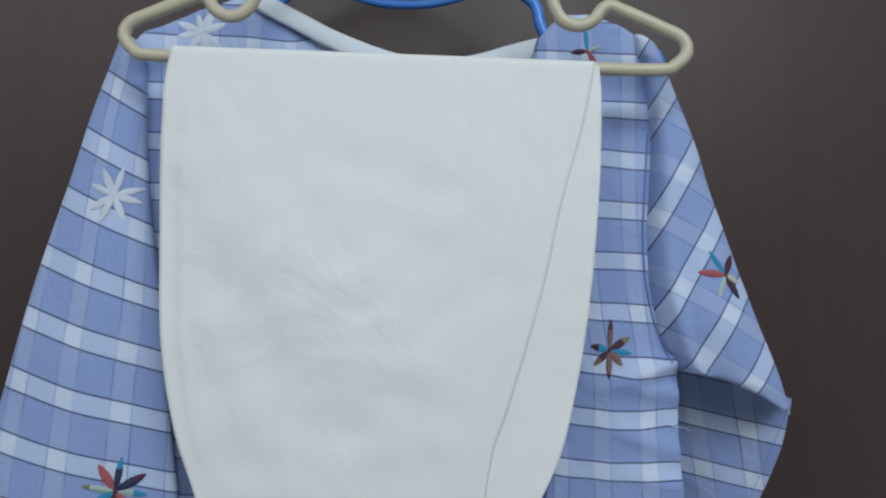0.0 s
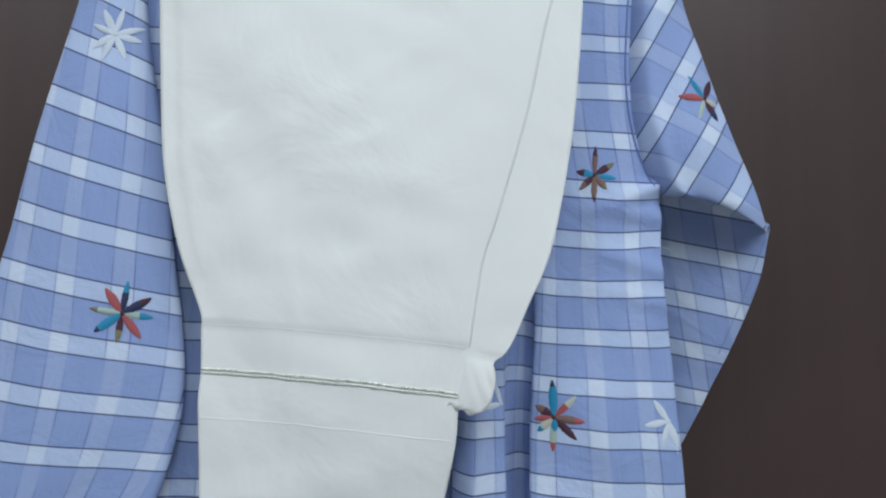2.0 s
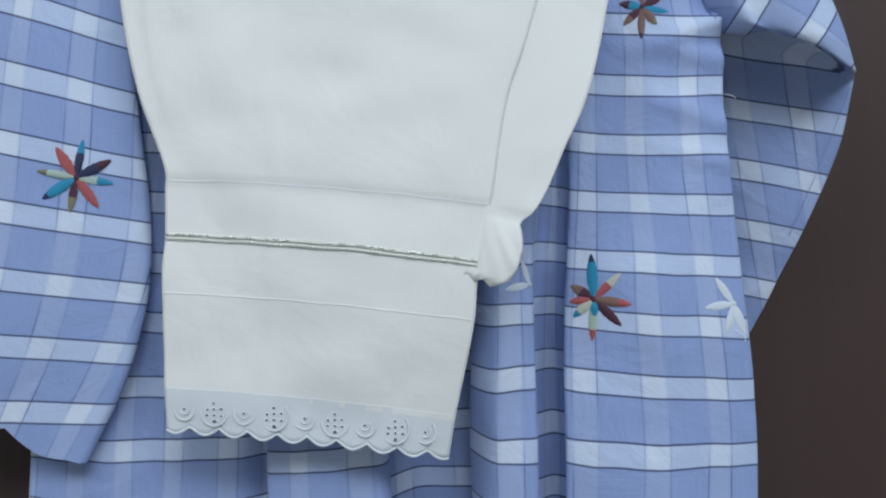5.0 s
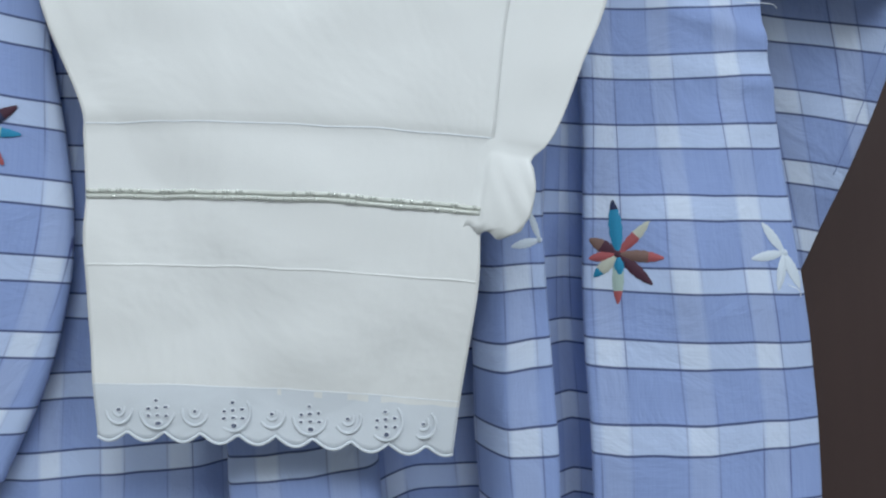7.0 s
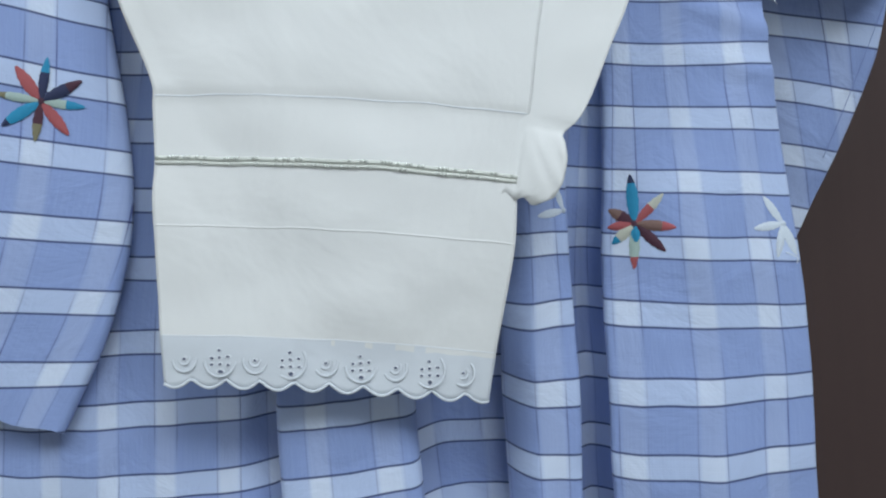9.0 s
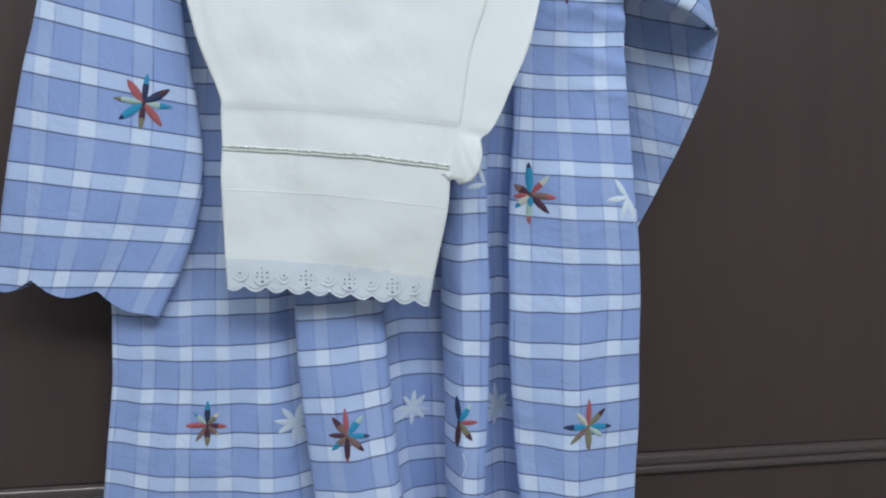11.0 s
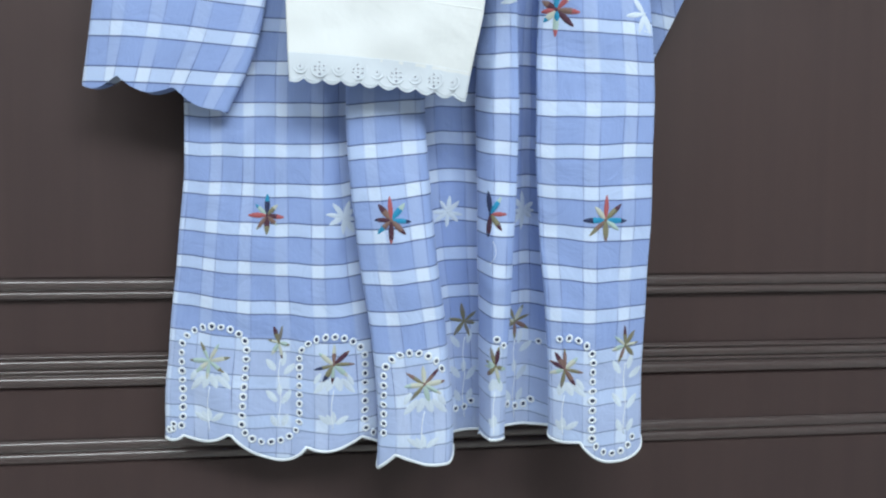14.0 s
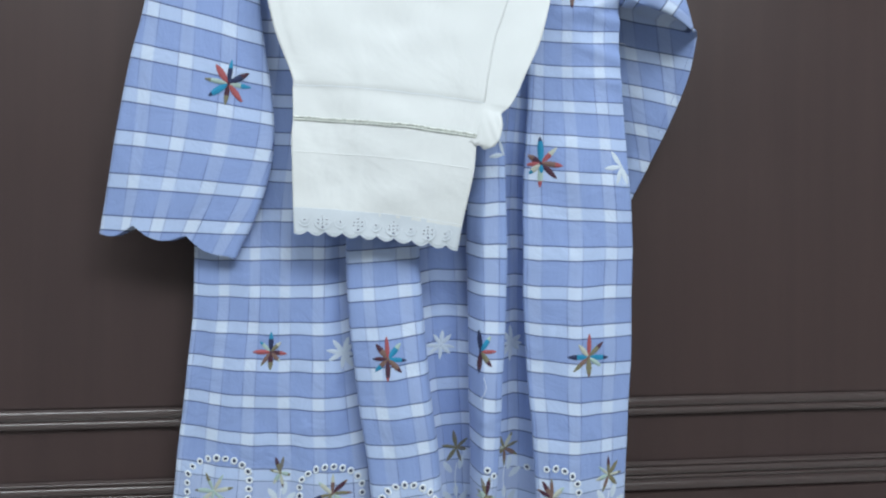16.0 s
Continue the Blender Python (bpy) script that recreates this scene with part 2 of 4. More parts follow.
def box(bm, lo, hi, bevel=0.0):
    made = bmesh.ops.create_cube(bm, size=1)["verts"]
    for v in made:
        v.co = Vector([lo[k] + (v.co[k] + 0.5) * (hi[k] - lo[k]) for k in range(3)])
    if bevel:
        bmesh.ops.bevel(bm, geom=list({e for v in made for e in v.link_edges}), offset=bevel, segments=2, affect="EDGES")
    return bm


def slab(name, lo, hi, material, label, category):
    return tagged(part(name, box(bmesh.new(), lo, hi), material, None), label, category, kind="structure")


# ---- the room round the camera ----
slab("floor", (-2.2, -2.6, -0.1), (2.2, 0.6, 0.0), FLOOR, "plain grey tiled floor of the room", "floor")
slab("ceiling", (-2.2, -2.6, 2.7), (2.2, 0.6, 2.8), PAINT, "plain pale painted ceiling", "ceiling")
slab("wall_west", (-2.3, -2.6, 0.0), (-2.2, 0.6, 2.7), PAINT, "plain pale painted wall", "wall")
slab("wall_east", (2.2, -2.6, 0.0), (2.3, 0.6, 2.7), PAINT, "plain pale painted wall", "wall")
slab("wall_south", (-2.3, -2.7, 0.0), (2.3, -2.6, 2.7), PAINT, "plain pale painted wall", "wall")
slab("wall_north", (-2.3, 0.6, 0.0), (2.3, 0.7, 2.7), PAINT, "plain pale painted wall behind the wardrobe", "wall")

# ---- wardrobe: upper panel, three runs of moulding, lower panels; turned a little from the garments ----
WARDROBE = pose(0, 0.0813, 0, 0, 0, math.degrees(math.atan(0.13)))
wardrobe = thing("wardrobe", WARDROBE, "dark brown varnished wooden wardrobe with horizontal mouldings", "wardrobe")
part("upper_panel", box(bmesh.new(), (-1.2, 0.0, 1.086), (1.2, 0.03, 2.15), 0.002), WOOD, wardrobe, local=True)
part("carcass", box(bmesh.new(), (-1.2, 0.031, 0.0), (1.2, 0.32, 2.15), 0.002), WOOD, wardrobe, local=True)
part("middle_rail", box(bmesh.new(), (-1.2, 0.004, 1.013), (1.2, 0.03, 1.0665), 0.001), WOOD, wardrobe, local=True)
part("lower_rail", box(bmesh.new(), (-1.2, -0.004, 0.931), (1.2, 0.03, 0.9795), 0.001), WOOD, wardrobe, local=True)
part("plinth_panel", box(bmesh.new(), (-1.2, -0.008, 0.0), (1.2, 0.03, 0.908), 0.001), WOOD, wardrobe, local=True)


def moulding(z0, z1, beads, base):
    """A run of moulding: a row of rounded beads of the given heights on a base that stands out by base."""
    prof = [(0.03, z1)]
    prof.append((base, z1))
    for zc, r, out in beads:
        for a in np.linspace(90, -90, 9):
            prof.append((base - out * math.cos(radians(a)), zc + r * math.sin(radians(a))))
    prof += [(base, z0), (0.03, z0)]
    xs = np.linspace(-1.2, 1.2, 49)
    P = np.array([[(x, y + 0.0006 * noise.noise((x * 5, z * 40, 3)), z + 0.0008 * noise.noise((x * 3, z * 20, 7))) for x in xs] for y, z in prof])
    return grid_mesh("moulding", P)


for z0, z1, beads, base in (
        (1.0665, 1.086, [(1.0805, 0.0052, 0.0035), (1.0705, 0.0042, 0.0035)], 0.0),
        (0.9795, 1.013, [(1.0105, 0.002, 0.003), (1.0035, 0.0048, 0.0036), (0.9962, 0.0022, 0.0025), (0.9865, 0.0058, 0.0042)], 0.0),
        (0.908, 0.931, [(0.9253, 0.0055, 0.0036), (0.9138, 0.0056, 0.004)], -0.004)):
    part("moulding", moulding(z0, z1, beads, base), GLOSSY_WOOD, wardrobe, "glossy beaded wooden moulding", local=True)

# ---- the peg and the two hangers ----
PEG_X, PEG_Z = -0.011, 1.902
peg = thing("wall_hook", (PEG_X, 0.08, PEG_Z), "plain metal peg fixed to the wardrobe panel", "hook")
part("peg", tube("peg", [(PEG_X, 0.085, PEG_Z), (PEG_X, -0.01, PEG_Z), (PEG_X, -0.085, PEG_Z), (PEG_X, -0.09, PEG_Z + 0.012)], 0.005, 12), METAL, peg)


def half_frame(sign):
    """One side of a tubular hanger, from the middle of the bar round its end, over the strap notch and up to the neck."""
    pts = [(0, 0), (0.08, 0), (0.164, 0.0), (0.177, 0.004), (0.1835, 0.0125), (0.180, 0.0215), (0.168, 0.0275), (0.146, 0.037), (0.1335, 0.0415)]
    notch = [(0.1285, 0.0385), (0.1235, 0.0315), (0.1135, 0.0275), (0.1035, 0.0315), (0.0975, 0.042)]
    arm = [(0.094, 0.056), (0.082, 0.066), (0.05, 0.085), (0.022, 0.1), (0.0, 0.106)]
    return [(sign * x, 0, z) for x, z in pts + notch + arm]


def hanger(name, m, material, label, rib=False):
    ob = thing(name, m, label, "hanger", "hangers on the peg")
    right = smooth_line(half_frame(1), 110)
    left = smooth_line(half_frame(-1), 110)[::-1]
    part("frame", tube("frame", np.vstack([right, left[1:-1]]), 0.0043, 12, closed=True), material, ob, local=True)
    top = (m.inverted() @ Vector((PEG_X, 0, PEG_Z))).z + 0.0082
    loop = [(0, 0, 0.104), (0, 0, 0.125), (0, 0, top - 0.05)]
    loop += [(0.020 * math.cos(radians(a)) * 1.0, 0, top - 0.020 + 0.020 * math.sin(radians(a))) for a in (-40, 0, 45, 90, 135, 180, 215)]
    part("hook", tube("hook", smooth_line(loop, 60), 0.0032, 10), METAL, ob, "bent metal hook", local=True)
    part("neck_collar", tube("neck_collar", [(0, 0, 0.1), (0, 0, 0.11), (0, 0, 0.128)], 0.0068, 12), material, ob, local=True)
    if rib:
        part("cross_rib", tube("cross_rib", smooth_line([(-0.07, 0, 0.074), (-0.03, 0, 0.059), (0, 0, 0.0555), (0.03, 0, 0.059), (0.07, 0, 0.074)], 30), 0.0032, 10), material, ob, local=True)
    return ob


hanger("clothes_hanger", pose(-0.0095, -0.045, 1.6852, 0, 1.5, 0), CREAM_PLASTIC, "cream plastic tubular clothes hanger holding white trousers")
hanger("clothes_hanger", pose(-0.0125, 0.016, 1.693, 0, 0.6, 0), BLUE_PLASTIC, "bright blue plastic clothes hanger inside the tunic", rib=True)

# ---- tunic ----
tunic = thing("tunic", (-0.02, 0.0, 0.93), "blue and white plaid cotton tunic with embroidered flowers, hanging", "tunic")

# folds across the front at the hem, at the hip and at the chest: x, y of the same threads
HEM = [(-0.254, 0.006), (-0.2, -0.002), (-0.14, 0.008), (-0.1, 0.006), (-0.06, 0.014), (-0.03, 0.024), (-0.053, 0.002), (-0.052, -0.018),
       (-0.015, -0.027), (0.009, -0.022), (0.013, -0.01), (0.003, 0.022), (0.018, 0.042), (0.042, 0.043), (0.038, 0.012), (0.047, -0.01),
       (0.06, -0.004), (0.057, 0.026), (0.082, 0.044), (0.108, 0.034), (0.103, 0.0), (0.14, -0.014), (0.187, 0.0), (0.181, 0.016)]
HIP = [(-0.231, 0.006), (-0.185, 0.0), (-0.14, 0.004), (-0.105, 0.008), (-0.088, 0.016), (-0.064, 0.02), (-0.083, 0.002), (-0.081, -0.014),
       (-0.048, -0.018), (-0.018, -0.014), (-0.013, -0.006), (-0.02, 0.018), (-0.004, 0.033), (0.038, 0.037), (0.033, 0.008), (0.048, -0.01),
       (0.07, -0.004), (0.066, 0.022), (0.082, 0.038), (0.098, 0.028), (0.087, 0.0), (0.14, -0.01), (0.192, 0.0), (0.186, 0.014)]
CHEST = [(-0.215, 0.006), (-0.17, 0.0), (-0.12, 0.0), (-0.09, 0.0), (-0.07, 0.0), (-0.06, 0.004), (-0.058, 0.002), (-0.05, -0.002),
         (-0.03, -0.003), (-0.012, -0.002), (-0.004, 0.0), (0.004, 0.004), (0.014, 0.006), (0.026, 0.006), (0.034, 0.002), (0.05, 0.0),
         (0.066, 0.002), (0.076, 0.006), (0.083, 0.006), (0.087, 0.002), (0.093, -0.002), (0.13, -0.006), (0.178, 0.0), (0.174, 0.012)]
SHOULDER = [(x * (0.165 / 0.18) if x > 0 else x * (0.208 / 0.215), y * 0.5) for x, y in CHEST]
# cusps of the scalloped hem by thread, with the depth of the lobe that follows
HEM_CUSPS = [(0, 0.9425, 0.004), (0.35, 0.9451, 0.0068), (1.14, 0.9484, 0.02), (2.41, 0.9325, 0.009), (3.68, 0.943, 0.006), (6.2, 0.93, 0.012), (7.43, 0.9368, 0.0112),
             (10, 0.941, 0.003), (13.5, 0.942, 0.001), (14.2, 0.9475, 0.0025), (16.7, 0.9475, 0.003), (19.8, 0.9495, 0.004), (20.73, 0.945, 0.0195), (22.2, 0.947, 0.002), (23, 0.948, 0)]
TOP = [(-0.22, 1.7), (-0.2, 1.722), (-0.16, 1.738), (-0.118, 1.751), (-0.106, 1.744), (-0.087, 1.734), (-0.058, 1.719), (-0.021, 1.705), (0.01, 1.699),
       (0.039, 1.703), (0.063, 1.71), (0.082, 1.715), (0.092, 1.727), (0.102, 1.734), (0.118, 1.734), (0.14, 1.726), (0.157, 1.713), (0.17, 1.7)]


def across(points, n):
    """Points along a fold line by thread, not by length."""
    p = np.array(points, float)
    k = np.linspace(0, len(p) - 1, n)
    fine = []
    ext = np.vstack([2 * p[0] - p[1], p, 2 * p[-1] - p[-2]])
    for s in k:
        i = min(int(s), len(p) - 2)
        t = s - i
        a, b, c, d = ext[i:i + 4]
        a, d = b + (a - b) * 0.6, c + (d - c) * 0.6
        fine.append(0.5 * (2 * b + (c - a) * t + (2 * a - 5 * b + 4 * c - d) * t * t + (3 * b - a - 3 * c + d) * t ** 3))
    return np.array(fine)


COLS, ROWSN = 24 * 14, 210
FOLD = [across(f, COLS) for f in (HEM, HIP, CHEST, SHOULDER)]
FOLD_Z = [0.945, 1.25, 1.46, 1.6]
run = np.concatenate([[0], np.cumsum(np.linalg.norm(np.diff(0.5 * FOLD[0] + 0.5 * FOLD[1], axis=0), axis=1))])
CLOTH_U = run - 0.25
HEM_LINE = np.empty(COLS)
for j, k in enumerate(np.linspace(0, 23, COLS)):
    i = max(n for n, c in enumerate(HEM_CUSPS[:-1]) if c[0] <= k)
    (k0, z0, deep), (k1, z1, _) = HEM_CUSPS[i:i + 2]
    f = (k - k0) / (k1 - k0)
    HEM_LINE[j] = z0 + (z1 - z0) * f - deep * math.sin(math.pi * f) ** 0.75


def cloth_point(j, z):
    """Where thread j of the front stands at the height z."""
    k = int(np.clip(np.searchsorted(FOLD_Z, z) - 1, 0, 2))
    w = float(np.clip((z - FOLD_Z[k]) / (FOLD_Z[k + 1] - FOLD_Z[k]), 0, 1))
    w = w * w * (3 - 2 * w)
    a, b = FOLD[k], FOLD[k + 1]
    i = int(min(max(j, 0), COLS - 1.001))
    f = min(max(j - i, 0), 1)
    p = (a[i] * (1 - f) + a[i + 1] * f) * (1 - w) + (b[i] * (1 - f) + b[i + 1] * f) * w
    crease = 0.0042 * noise.noise((p[0] * 22, z * 13 + p[0] * 6, 1.3)) + 0.0017 * noise.noise((p[0] * 60, z * 30, 4.1))
    # drawn creases running in from the armpit
    pull = 1 / (1 + math.exp(-(p[0] - 0.14) / 0.008))
    for at, tilt, deep in ((1.488, 0.35, 0.009), (1.474, -0.1, 0.005), (1.44, -0.3, 0.004), (1.415, -0.2, 0.0025)):
        crease -= deep * pull * math.exp(-((z - at - tilt * (p[0] - 0.16)) / 0.006) ** 2)
    return Vector((p[0] + 0.002 * noise.noise((z * 14, p[0] * 8, 9.0)), p[1] + crease, z))


top_line = np.interp(FOLD[3][:, 0], [p[0] for p in TOP], [p[1] for p in TOP])
P = np.empty((ROWSN, COLS, 3))
UV = np.empty((ROWSN, COLS, 2))
for j in range(COLS):
    for i, z in enumerate(HEM_LINE[j] + (top_line[j] - HEM_LINE[j]) * np.linspace(0, 1, ROWSN)):
        q = cloth_point(j, z)
        P[i, j] = q
        settle = np.interp(q.x, (-0.25, -0.09, -0.07, -0.04, 0.0, 0.05, 0.1, 0.19), (-0.02, 0.22, 0.13, 0.06, -0.04, 0.0, 0.11, 0.1))
        settle += 1.6 * (z - 1.14) * min(1, max(0, (-0.12 - q.x) / 0.1)) if z < 1.3 else 0
        settle += (1.05 * max(0, z - 1.3) - 0.09 * min(1, max(0, (z - 1.24) / 0.06))) * min(1, max(0, (q.x - 0.02) / 0.04))
        # threads sag over the folds, as the cloth does where it swings forward
        UV[i, j] = (CLOTH_U[j], (z - 1.284) * (0.983 if z > 1.284 else 0.9565) + 1.2815 - 0.22 * q.y + 0.045 * max(0.0, q.x - 0.1) * min(1.0, max(0.0, (z - 1.24) / 0.06)) + 0.0352 * settle + 0.0025 * noise.noise((q.x * 11, z * 9, 2.2)) + 0.001 * noise.noise((q.x * 40, z * 12, 6.1)))
front_mesh = grid_mesh("front", P, UV)
front = thicken(part("front", front_mesh, PLAID_SHEER, tunic, "plaid front with soft pleats and a scalloped sheer border"), 0.0007)

edge = [cloth_point(j, HEM_LINE[j] + 0.0004) for j in range(0, COLS)]
part("hem_edging", tube("hem_edging", [(q.x, q.y, q.z) for q in edge], 0.0016, 6, flat=0.6), THREAD, tunic, "white satin-stitched scalloped edge")

# back of the tunic, closing at the shoulders
bx = np.linspace(-0.245, 0.183, 60)
Pb, UVb = np.empty((60, 60, 3)), np.empty((60, 60, 2))
for j, x0 in enumerate(bx):
    xt = x0 * 0.86
    zt = min(np.interp(xt, [p[0] for p in TOP], [p[1] for p in TOP]), 1.69 if -0.09 < xt < 0.075 else 9)
    for i, f in enumerate(np.linspace(0, 1, 60)):
        z = 0.957 + f * (zt - 0.957)
        x = x0 * (1 - f) + xt * f
        Pb[i, j] = (x, 0.0375 + (0.012 + 0.09 * x0 if x0 > -0.13 else 0) * (1 - f) + 0.002 * math.sin(x0 * 70) * (1 - f) - (0.035 * ((f - 0.9) / 0.1) ** 2 if f > 0.9 else 0), z)
        UVb[i, j] = (x0, z)
thicken(part("back", grid_mesh("back", Pb, UVb), PLAID, tunic), 0.0007)

# neck binding
neck = [(x, z) for x, z in TOP if -0.12 < x < 0.086]
neck = smooth_line(neck, 90)
Pn = np.empty((6, 90, 3))
for j, (x, z) in enumerate(neck):
    wide = 0.0125 + 0.003 * max(0, min(1, (x - 0.02) / 0.03))
    for i, f in enumerate(np.linspace(0, 1, 6)):
        Pn[i, j] = (x - 0.004 * f, -0.0035 - 0.0015 * math.sin(math.pi * f), z + 0.0015 - wide * f)
thicken(part("neck_binding", grid_mesh("neck_binding", Pn), LACE, tunic, "plain white neck binding"), 0.0012)


def sleeve_left():
    """A flattened, flaring sleeve that hangs free, with a scalloped hem."""
    outer = smooth_line([(-0.2125, 1.722), (-0.226, 1.673), (-0.238, 1.628), (-0.247, 1.594), (-0.2615, 1.54), (-0.278, 1.468), (-0.288, 1.429), (-0.299, 1.37), (-0.316, 1.265)], 130)
    inner = smooth_line([(-0.196, 1.7), (-0.19, 1.63), (-0.182, 1.575), (-0.171, 1.52), (-0.163, 1.45), (-0.154, 1.39), (-0.153, 1.34), (-0.165, 1.289), (-0.188, 1.239)], 130)
    n = 56
    P, UV = np.empty((130, 2 * n, 3)), np.empty((130, 2 * n, 2))
    for i in range(130):
        b = i / 129
        for j in range(2 * n):
            a = j / (n - 1) if j < n else 1 - (j - n) / (n - 1)
            q = outer[i] * (1 - a) + inner[i] * a
            bow = math.sin(math.pi * a) ** 0.5
            sag = 0.006 * math.sin(math.pi * a) * (0.4 + b)
            y = (-0.016 - 0.008 * bow if j < n else -0.012 + 0.006 * bow) + 0.012 * (1 - b) ** 3
            y += (0.0035 * math.sin(7.5 * a + 2 * b) * b + 0.002 * noise.noise((q[0] * 25, q[1] * 14, 5))) if j < n else 0
            z = q[1] + sag
            if b > 0.93:
                z += (b - 0.93) / 0.07 * (0.006 - 0.011 * abs(math.sin(math.pi * (a * 2.7 + 0.25)))) * (1 - a ** 6)
            P[i, j] = (q[0], y, z)
            sx, sz = q[0] + 0.22, z - 1.4
            count = 2.472 + 25.517 * sz + 4.627 * sx + 28.27 * sx * sz - 8.48 * sz * sz
            UV[i, j] = (a * (0.03 + 0.115 * b ** 0.8) * 1.05 - 0.05 * b, 0.0352 * (count + 0.5))
    return grid_mesh("sleeve", P, UV, closed=True)


left_sleeve = part("sleeve", sleeve_left(), PLAID, tunic, "loose plaid sleeve with a scalloped hem, hanging straight")


def sleeve_right():
    """The bent sleeve: upper arm to the elbow's fold, tucked under, and the cuff end running back behind the body."""
    outer = smooth_line([(0.163, 1.71), (0.1865, 1.647), (0.208, 1.578), (0.224, 1.533), (0.2385, 1.495), (0.25, 1.461)], 80)
    inner = smooth_line([(0.148, 1.72), (0.160, 1.65), (0.156, 1.577), (0.161, 1.53), (0.174, 1.493), (0.192, 1.487)], 80)
    n = 44
    rows, uvs = [], []
    ang = radians(61)
    for i in range(80):
        b = i / 79
        row, uv = [], []
        for a in np.linspace(0, 1, n):
            q = inner[i] * (1 - a) + outer[i] * a
            y = -0.004 - 0.02 * math.sin(math.pi * min(1, a * 0.75 + 0.12)) * (0.35 + 0.65 * b) * (1 - 0.6 * b ** 8)
            y += 0.003 * noise.noise((q[0] * 30, q[1] * 22, 8)) - 0.004 * math.exp(-((a - 0.35 + 0.2 * b) / 0.1) ** 2) * b
            # set into the armhole seam
            y += 0.013 * max(0, 1 - a / 0.2) ** 2
            z = q[1] + (0.003 * math.sin(math.pi * a) * b ** 6)
            row.append((q[0], y, z))
            dx, dz = q[0] - 0.2, q[1] - 1.55
            turn = ang
            uv.append((dx * math.cos(turn) + dz * math.sin(turn), -dx * math.sin(turn) + dz * math.cos(turn) + 0.0015))
        rows.append(row)
        uvs.append(uv)
    upper = np.array(rows)
    o2 = smooth_line([(0.25, 1.461), (0.24, 1.42), (0.223, 1.382), (0.204, 1.346), (0.1865, 1.314)], 70)
    i2 = smooth_line([(0.166, 1.494), (0.166, 1.45), (0.174, 1.4), (0.178, 1.35), (0.18, 1.312)], 70)
    fold = upper[-1]
    lower, luv = [], []
    for i in range(-4, 70):
        row, uv = [], []
        for k, a in enumerate(np.linspace(0, 1, n)):
            if i < 0:
                f = (i + 5) / 5
                end = np.array((0.045 + ((i2[0] * (1 - a) + o2[0] * a)[0] - 0.045) * 1.075, 0.03, 1.38 + ((i2[0] * (1 - a) + o2[0] * a)[1] - 1.38) * 1.075))
                p = fold[k] * (1 - f) + end * f
                p[2] += 0.004 * math.sin(math.pi * f)
            else:
                q = i2[i] * (1 - a) + o2[i] * a
                q = np.array((0.045 + (q[0] - 0.045) * (1.075 + 0.1 * i / 69), 1.38 + (q[1] - 1.38) * (1.075 + 0.1 * i / 69)))
                p = (q[0], 0.03 + 0.05 * i / 69 + 0.004 * math.sin(3 * a + i * 0.05) * (1 - a) + 0.002 * noise.noise((q[0] * 30, q[1] * 30, 2)), q[1])
            row.append(p)
            uv.append((p[0] * 0.97 + p[2] * 0.2, p[2] * 0.97 + p[0] * 0.2 + 0.012))
        lower.append(row)
        luv.append(uv)
    return grid_mesh("sleeve", upper, np.array(uvs)), grid_mesh("folded_cuff", np.array(lower), np.array(luv))


upper_mesh, cuff_mesh = sleeve_right()
thicken(part("sleeve", upper_mesh, PLAID, tunic, "plaid sleeve bent at the elbow, check running aslant"), 0.0007)
thicken(part("folded_cuff", cuff_mesh, PLAID, tunic, "shaded lower sleeve folded back behind the body"), 0.0007)
seam = smooth_line([(0.2465, 1.456), (0.232, 1.42), (0.2155, 1.382), (0.197, 1.346), (0.1825, 1.32)], 40)
part("cuff_seam", tube("cuff_seam", [(0.045 + (x - 0.045) * (1.075 + 0.1 * k / 39), 0.0265 + 0.05 * k / 39, 1.38 + (z - 1.38) * (1.075 + 0.1 * k / 39)) for k, (x, z) in enumerate(seam) if k < 24], 0.0002, 6), BLUE_THREAD, tunic)
arm_seam = smooth_line([(0.160, 1.65), (0.156, 1.577), (0.161, 1.53), (0.174, 1.493)], 40)

# ---- embroidery, laid on the cloth ----
from mathutils.bvhtree import BVHTree


def tree_of(*meshes):
    verts, faces = [], []
    for m in meshes:
        k = len(verts)
        verts += [v.co.copy() for v in m.vertices]
        faces += [[k + i for i in p.vertices] for p in m.polygons]
    return BVHTree.FromPolygons(verts, faces)


FRONT_TREE = tree_of(front_mesh)
LEFT_TREE, RIGHT_TREE = tree_of(left_sleeve.data), tree_of(upper_mesh)


def lay(tree, x, z):
    hit = tree.ray_cast(Vector((x, -0.3, z)), Vector((0, 1, 0)))
    return hit[0]


seam_hits = [FRONT_TREE.ray_cast(Vector((x - 0.001, -0.3, z)), Vector((0, 1, 0)))[0] for x, z in arm_seam]
part("arm_seam", tube("arm_seam", [(h.x, h.y - 0.001, h.z) for h in seam_hits if h], 0.0006, 6), BLUE_THREAD, tunic)


